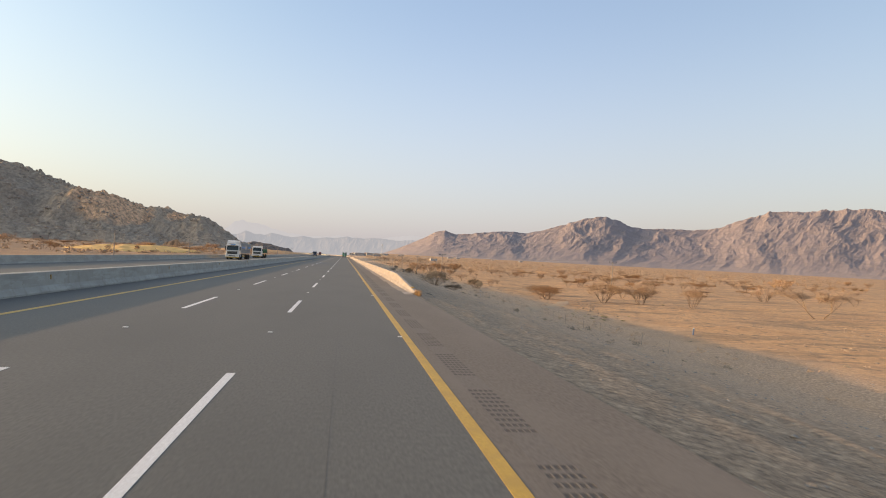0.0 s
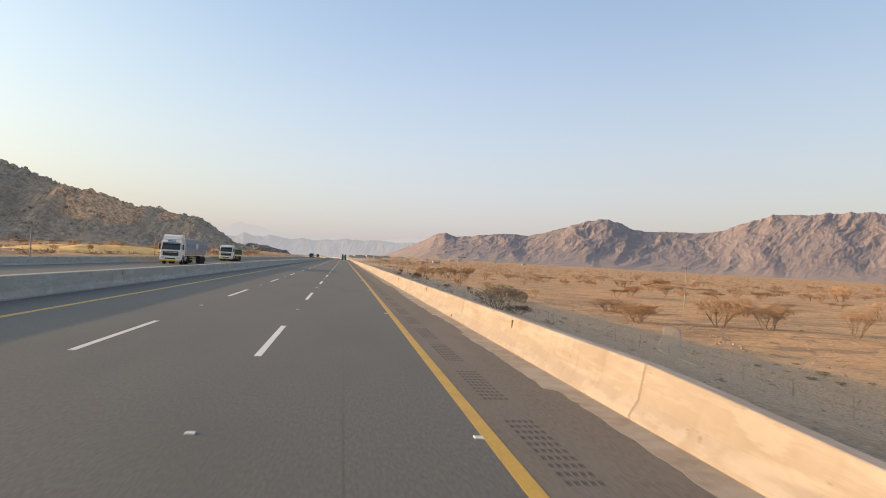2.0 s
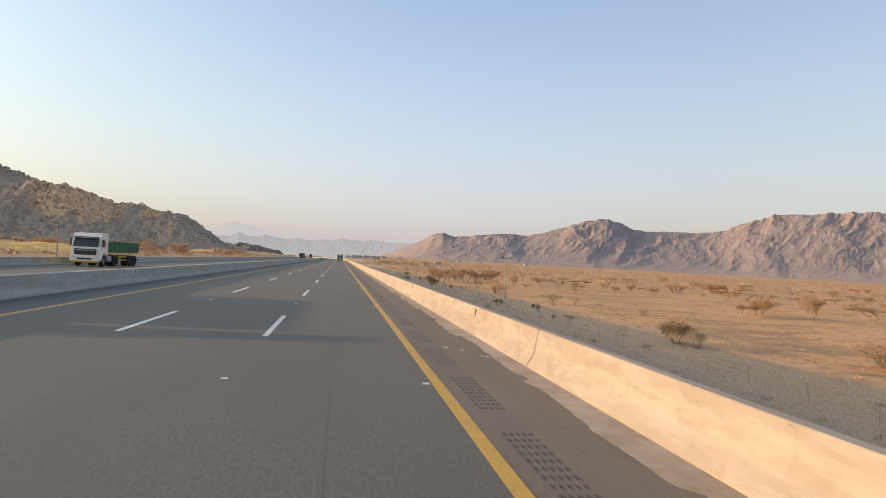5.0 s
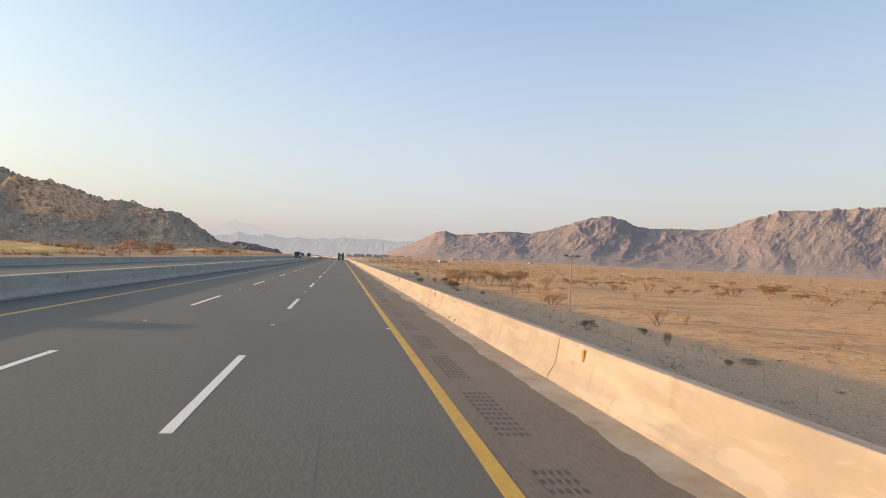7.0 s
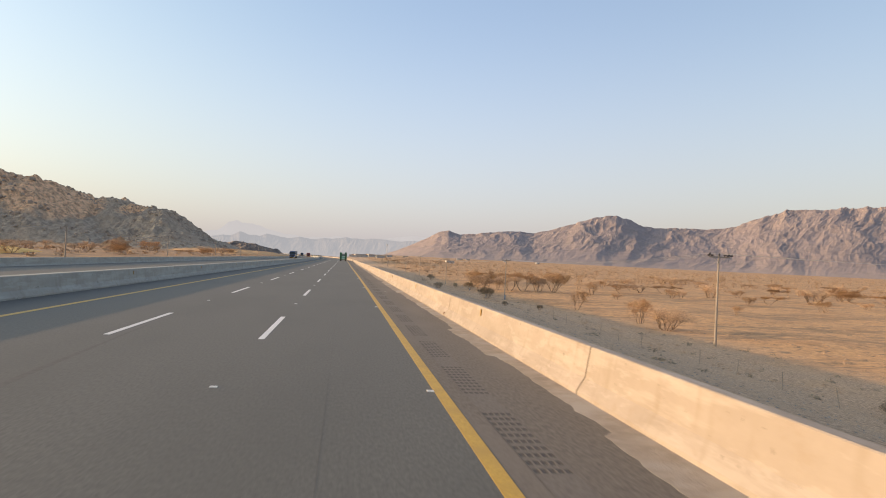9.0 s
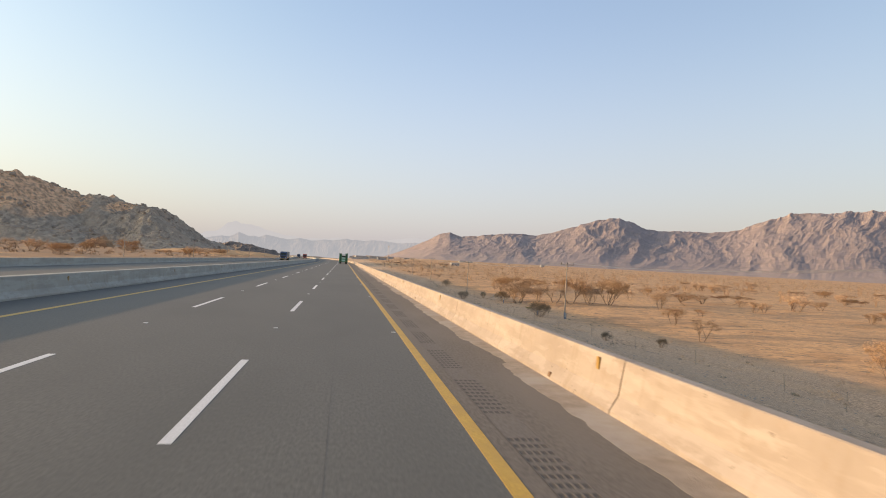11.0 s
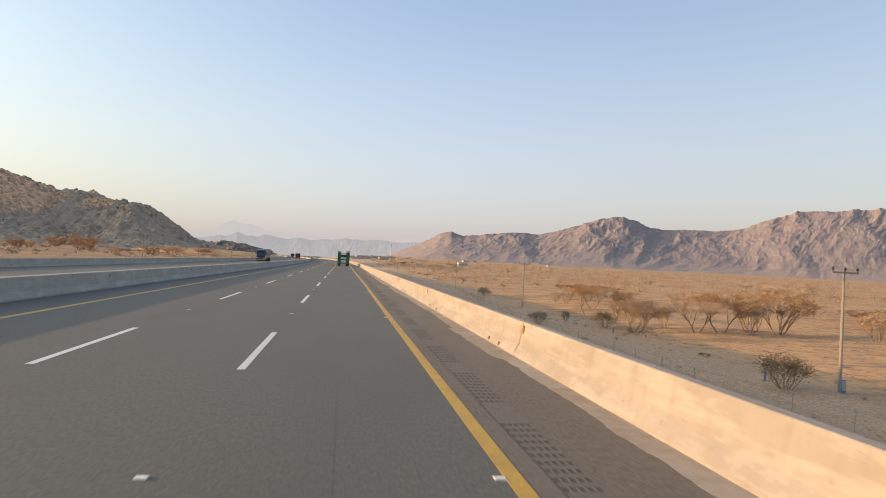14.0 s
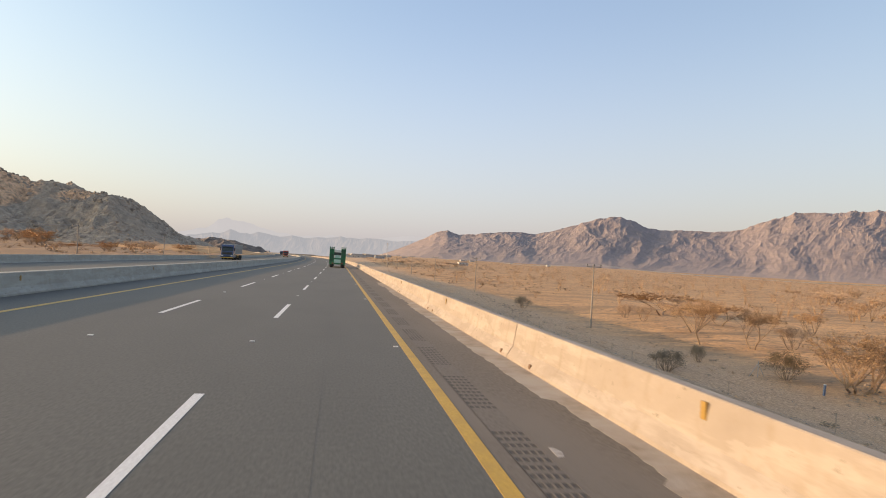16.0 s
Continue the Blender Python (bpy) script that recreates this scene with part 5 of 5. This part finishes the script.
# ---- vehicles ----
def wheel(parent, x, y, rad=0.52, w=0.32, twin=False):
    me = bpy.data.meshes.get("tyre_%d" % twin)
    if me is None:
        bm = bmesh.new()
        ww = w * (1.9 if twin else 1)
        prof = [(0.6 * rad, -ww / 2), (0.93 * rad, -ww / 2), (rad, -ww / 2 + 0.05), (rad, ww / 2 - 0.05), (0.93 * rad, ww / 2), (0.6 * rad, ww / 2)]
        n = 24
        rings = [[bm.verts.new((z, q * math.cos(2 * math.pi * i / n), q * math.sin(2 * math.pi * i / n))) for q, z in prof] for i in range(n)]
        for i in range(n):
            a, b = rings[i], rings[(i + 1) % n]
            for j in range(len(prof)):
                k = (j + 1) % len(prof)
                bm.faces.new((a[j], a[k], b[k], b[j]))
        me = to_mesh(bm, "tyre_%d" % twin)
    t = part("wheel", me, M["rubber"], parent, at=pose(x, y, rad))
    rim = bpy.data.meshes.get("rim")
    if rim is None:
        bm = bmesh.new()
        rod(bm, (-0.1, 0, 0), (0.1, 0, 0), 0.32, 0.32, 16)
        rod(bm, (-0.14, 0, 0), (0.14, 0, 0), 0.12, 0.12, 10)
        rim = to_mesh(bm, "rim")
    part("rim", rim, M["metal"], t)


def bar(parent, name, c, size, material_, bevel=0.02, label=""):
    bm = bmesh.new()
    box(bm, *c, *size, min(bevel, min(size) * 0.3))
    return part(name, bm, material_, parent, label)


def cab(parent, w, h, depth, paint, roof_fairing=True):
    """A tractor's cab with its nose at y = 0, facing -y."""
    side = [(0.0, 0.55), (-0.05, 0.95), (0.0, 1.75), (0.32, h - 0.35), (0.55, h - 0.05), (depth, h), (depth, 1.0), (1.75, 1.0), (1.5, 1.18), (1.0, 1.18), (0.72, 0.85), (0.66, 0.55)]
    bm = bmesh.new()
    a = [bm.verts.new((-w / 2, y, z)) for y, z in side]
    b = [bm.verts.new((w / 2, y, z)) for y, z in side]
    bm.faces.new(a)
    bm.faces.new(b[::-1])
    for i in range(len(side)):
        k = (i + 1) % len(side)
        bm.faces.new((a[k], a[i], b[i], b[k]))
    bmesh.ops.recalc_face_normals(bm, faces=bm.faces[:])
    bmesh.ops.bevel(bm, geom=[e for e in bm.edges if abs(e.verts[0].co.x - e.verts[1].co.x) < 0.01], offset=0.07, segments=3, affect="EDGES")
    part("cab", bm, paint, parent)
    # windscreen follows the raked front
    bm = bmesh.new()
    v = [bm.verts.new(p) for p in ((-w / 2 + 0.14, 0.01, 1.85), (w / 2 - 0.14, 0.01, 1.85), (w / 2 - 0.2, 0.27, h - 0.5), (-w / 2 + 0.2, 0.27, h - 0.5))]
    f0 = bm.faces.new(v)
    e = bmesh.ops.extrude_face_region(bm, geom=[f0])
    for q in e["geom"]:
        if isinstance(q, bmesh.types.BMVert):
            q.co.y -= 0.04
    part("windscreen", bm, M["dark_glass"], parent, "raked tinted windscreen")
    bar(parent, "grille", (0, -0.05, 1.36), (w * 0.76, 0.08, 0.56), M["black_plastic"])
    bar(parent, "air_intake", (0, -0.15, 0.72), (w * 0.5, 0.05, 0.16), M["black_plastic"], 0.02)
    bar(parent, "sun_visor", (0, -0.02, h - 0.42), (w * 0.86, 0.2, 0.08), M["black_plastic"], 0.02)
    for k in range(3):
        bar(parent, "grille_slat", (0, -0.1, 1.25 + 0.13 * k), (w * 0.62, 0.03, 0.04), paint if k == 2 else M["black_plastic"])
    bar(parent, "bumper", (0, -0.06, 0.72), (w * 1.01, 0.2, 0.42), paint, 0.05)
    bar(parent, "bumper_stripe", (0, -0.1, 0.46), (w * 1.0, 0.2, 0.16), M["yellow_paint"], 0.02, "yellow safety stripe")
    for x in (-1, 1):
        bar(parent, "headlight", (x * w * 0.38, -0.14, 0.86), (0.42, 0.1, 0.2), M["lamp_glass"], 0.03)
        bar(parent, "mirror", (x * (w / 2 + 0.16), 0.25, h - 0.95), (0.16, 0.14, 0.72), M["black_plastic"], 0.04)
        bar(parent, "side_window", (x * (w / 2 + 0.004), 0.95, h - 1.0), (0.03, 0.75, 0.62), M["dark_glass"], 0.01)
        bar(parent, "step", (x * (w / 2 - 0.08), 0.35, 0.5), (0.2, 0.5, 0.12), M["black_plastic"], 0.02)
    if roof_fairing:
        bm = bmesh.new()
        prof = [(0.55, h), (0.75, h + 0.45), (1.2, h + 0.62), (depth, h + 0.62), (depth, h)]
        a = [bm.verts.new((-w / 2 + 0.12, y, z)) for y, z in prof]
        b = [bm.verts.new((w / 2 - 0.12, y, z)) for y, z in prof]
        bm.faces.new(a)
        bm.faces.new(b[::-1])
        for i in range(len(prof)):
            k = (i + 1) % len(prof)
            bm.faces.new((a[k], a[i], b[i], b[k]))
        bmesh.ops.recalc_face_normals(bm, faces=bm.faces[:])
        part("roof_fairing", bm, paint, parent)
        bar(parent, "sign_plate", (0, 0.3, h - 0.2), (1.0, 0.1, 0.16), M["stripe_blue"], 0.01)


def semi_truck(m, label, paint, box_paint, length=12.5, box_top=3.35, stripe=True, fairing=True, box_base=1.25):
    t = thing("truck", m, label, "truck", "trucks on the oncoming lanes")
    w, h = 2.5, 3.15
    cab(t, w, h, 2.1, paint, fairing)
    y0 = 2.75
    bar(t, "chassis", (0, (length + 1.0) / 2, 0.95), (0.9, length - 1.2, 0.22), M["black_plastic"])
    bm = bmesh.new()
    box(bm, 0, (y0 + length) / 2, (box_top + box_base) / 2, w, length - y0, box_top - box_base, 0.03)
    body = part("trailer_body", bm, box_paint, t)
    n = int((length - y0) / 0.45)
    rib = bpy.data.meshes.new("rib")
    bm = bmesh.new()
    box(bm, 0, 0, 0, 0.06, 0.09, box_top - box_base - 0.06, 0.01)
    bm.to_mesh(rib)
    bm.free()
    for x in (-1, 1):
        for k in range(n):
            part("rib", rib, box_paint, body, at=pose(x * (w / 2 + 0.02), y0 + 0.3 + 0.45 * k, (box_top + box_base) / 2))
        if stripe:
            bar(t, "stripe", (x * (w / 2 + 0.05), y0 + 2.55, 2.45), (0.03, 4.6, 0.4), M["stripe_blue"], 0.005, "faded blue painted stripe")
            bar(t, "stripe", (x * (w / 2 + 0.05), length - 1.75, 2.45), (0.03, 3.2, 0.4), M["stripe_blue"], 0.005, "faded blue painted stripe")
            bar(t, "sign_plate", (x * (w / 2 + 0.05), y0 + 5.75, 2.4), (0.03, 1.4, 0.75), M["lamp_glass"], 0.005, "pale worn sign plate")
        bar(t, "side_guard", (x * (w / 2 - 0.06), y0 + 3.6, 0.95), (0.06, 2.6, 0.14), M["yellow_paint"], 0.01)
        bar(t, "side_guard", (x * (w / 2 - 0.06), y0 + 3.6, 0.62), (0.06, 2.6, 0.14), M["yellow_paint"], 0.01)
        bar(t, "fuel_tank", (x * (w / 2 - 0.35), 2.9, 0.75), (0.6, 0.9, 0.55), M["metal"], 0.1)
    for y in (1.3,):
        for x in (-1, 1):
            wheel(t, x * (w / 2 - 0.2), y)
    for y in (4.4, length - 3.3, length - 2.15, length - 1.0):
        for x in (-1, 1):
            wheel(t, x * (w / 2 - 0.34), y, twin=True)
    bar(t, "rear_bumper", (0, length - 0.1, 0.6), (w, 0.12, 0.16), M["yellow_paint"], 0.02)
    return t


semi_truck(pose(-23.6, 131.3, 0), "white lorry with yellow bumper and grey trailer with blue stripes", M["white_body"], M["grey_body"], 15.2)
semi_truck(pose(-25.0, 178.0, 0), "dusty white tipper lorry with dark green load box", M["white_body"], M["green_body"], 11.6, 2.45, False, False, 1.35)
semi_truck(pose(-24.3, 500.0, 0), "dark blue lorry with pale trailer and yellow bumper", M["blue_body"], M["grey_body"], 12.5, 3.3, False, False)
semi_truck(pose(-21.0 + float(bend(690.0)), 690.0, 0, 0, 0, turn_at(690.0)), "red lorry far along the oncoming lanes", M["red_body"], M["grey_body"], 10.0, 3.2, False, False)
semi_truck(pose(-24.0 + float(bend(820.0)), 820.0, 0, 0, 0, turn_at(820.0)), "dark blue lorry with pale trailer far along the lanes", M["blue_body"], M["grey_body"], 12.0, 3.2, False, False)


def low_loader(m):
    """A low-loader seen from behind, its two loading ramps folded upright."""
    t = thing("low_loader", m, "green low-loader trailer with two upright loading ramps", "trailer")
    g = M["green_body"]
    bar(t, "deck", (0, 5.5, 1.0), (2.9, 11.0, 0.3), g)
    bar(t, "tail_beam", (0, 0.0, 0.85), (2.9, 0.3, 0.5), g)
    bar(t, "light_board", (0, -0.18, 1.2), (1.25, 0.08, 0.62), M["mint"], 0.01, "pale mint-green marker board")
    bar(t, "cross_beam", (0, 0.02, 1.72), (1.5, 0.12, 0.16), g)
    bar(t, "winch_box", (0, 0.25, 2.05), (0.85, 0.4, 0.5), M["mint"], 0.03, "pale mint-green winch box")
    for x in (-1, 1):
        for dx in (-0.36, 0.36):
            bar(t, "ramp_rail", (x * 1.06 + dx, 0.0, 2.35), (0.15, 0.24, 2.95), g, 0.015)
        bar(t, "ramp_spine", (x * 1.06, 0.05, 2.35), (0.12, 0.12, 2.9), g, 0.01)
        for k in range(10):
            bar(t, "rung", (x * 1.06, 0.0, 1.0 + 0.3 * k), (0.66, 0.1, 0.11), g, 0.01)
        bar(t, "ramp_plate", (x * 1.06, 0.1, 2.2), (0.66, 0.05, 2.6), g, 0.005)
        bar(t, "tail_light", (x * 0.85, -0.2, 0.8), (0.3, 0.06, 0.16), M["red_body"], 0.01)
        bar(t, "mudflap", (x * 1.05, 0.6, 0.45), (0.7, 0.04, 0.5), M["black_plastic"], 0.01)
        for y in (1.3, 2.6, 3.9):
            wheel(t, x * 1.05, y, twin=True)
        wheel(t, x * 1.0, 13.5, twin=True)
        wheel(t, x * 1.0, 16.3)
    bar(t, "gooseneck", (0, 11.8, 1.45), (1.6, 2.6, 0.5), g)
    bar(t, "tractor_cab", (0, 15.4, 2.2), (2.5, 2.2, 2.6), M["white_body"], 0.15, "white tractor cab")
    bar(t, "rear_window", (0, 14.29, 2.6), (1.4, 0.05, 0.6), M["dark_glass"], 0.01)
    return t


low_loader(pose(-1.75, 482.0, 0))

r = random.Random(15)
vs, fs = [], []
for _ in range(300):
    y = 38.3 + r.gauss(0, 0.5)
    x = 2.66 + 0.06 * (y - 38.2) + r.gauss(0, 0.07)
    base = Vector((x, y, -0.05))
    tip = base + Vector((r.gauss(0, 0.09), r.gauss(0, 0.09), 0.1 + 0.34 * r.random() ** 1.5))
    o = Vector((r.uniform(-1, 1), r.uniform(-1, 1), 0)).normalized() * 0.006
    mid = base.lerp(tip, 0.6) + Vector((0, 0, 0.03))
    k = len(vs)
    vs += [tuple(base - o), tuple(base + o), tuple(mid + o), tuple(mid - o), tuple(tip)]
    fs += [(k, k + 1, k + 2, k + 3), (k + 3, k + 2, k + 4)]
solid("dry_grass", mesh_from(vs, fs), M["straw"], "tuft of dry yellow grass at the barrier end", "grass", "stuff")
plate = thing("marker_plate", pose(2.71, 41.8, 0.27, 3, 0, 0), "small yellow reflective plate on the barrier end", "reflector")
bm = bmesh.new()
box(bm, 0, 0, 0.012, 0.2, 0.42, 0.05, 0.008)
part("plate", bm, M["yellow_paint"], plate)
hose = thing("rubber_strip", pose(0, 0, 0), "black rubber strip lying on the gravel bank", "debris")
vs, fs = [], []
pts = [Vector((x, y, height_at(x, y) + 0.05)) for x, y in ((4.1, 45.2), ((4.1 + 4.3) / 2 + 0.1, (45.2 + 43.6) / 2), (4.3, 43.6))]
for p, q in zip(pts, pts[1:]):
    tube(vs, fs, p, q, 0.022, 0.022, 6)
part("strip", mesh_from(vs, fs), M["rubber"], hose)
for x, w in ((-1.86, 0.006),):
    vs, fs = [], []
    for j, y in enumerate(np.arange(-30, 480, 0.8)):
        dx = 0.015 * noise.noise(Vector((y * 0.3, x, 0)))
        vs += [(x + dx - w / 2, y, 0.002), (x + dx + w / 2, y, 0.002)]
        if j:
            k = len(vs)
            fs.append((k - 4, k - 3, k - 1, k - 2))
    part("tar_seam", mesh_from(vs, fs), M["tar"], road if x < 0 else shoulder, "thin dark seam between asphalt lanes")

vs = []
for y, x in ((190.0, -5.7), (195.5, -5.84), (199.7, -5.92), (204.0, -6.1), (210.0, -6.4), (217.0, -6.75), (224.0, -7.0)):
    w = 0.07 if 192 < y < 220 else 0.02
    vs += [(x - w, y, 0.0015), (x + w, y, 0.0015)]
part("skid_mark", mesh_from(vs, [(2 * i, 2 * i + 1, 2 * i + 3, 2 * i + 2) for i in range(6)]), M["tar"], road, "faint dark skid mark")

r = random.Random(61)
for yc, n in ((205.0, 9), (209.0, 4), (131.0, 4), (247.0, 5), (312.0, 4), (366.0, 5)):
    for _ in range(n):
        x, y, k = r.uniform(1.0, 2.0), yc + r.gauss(0, 1.4), r.randint(5, 8)
        rad = [r.uniform(0.4, 1.0) for _ in range(k)]
        sx, sy = r.uniform(0.03, 0.1), r.uniform(0.12, 0.4)
        vs = [(x + sx * rad[i] * math.cos(6.283 * i / k), y + sy * rad[i] * math.sin(6.283 * i / k), 0.003) for i in range(k)]
        part("mortar_spill", mesh_from(vs + [(a, b, -0.02) for a, b, c in vs], [tuple(range(k))] + [(i, (i + 1) % k, k + (i + 1) % k, k + i) for i in range(k)]), M["spill"], shoulder)
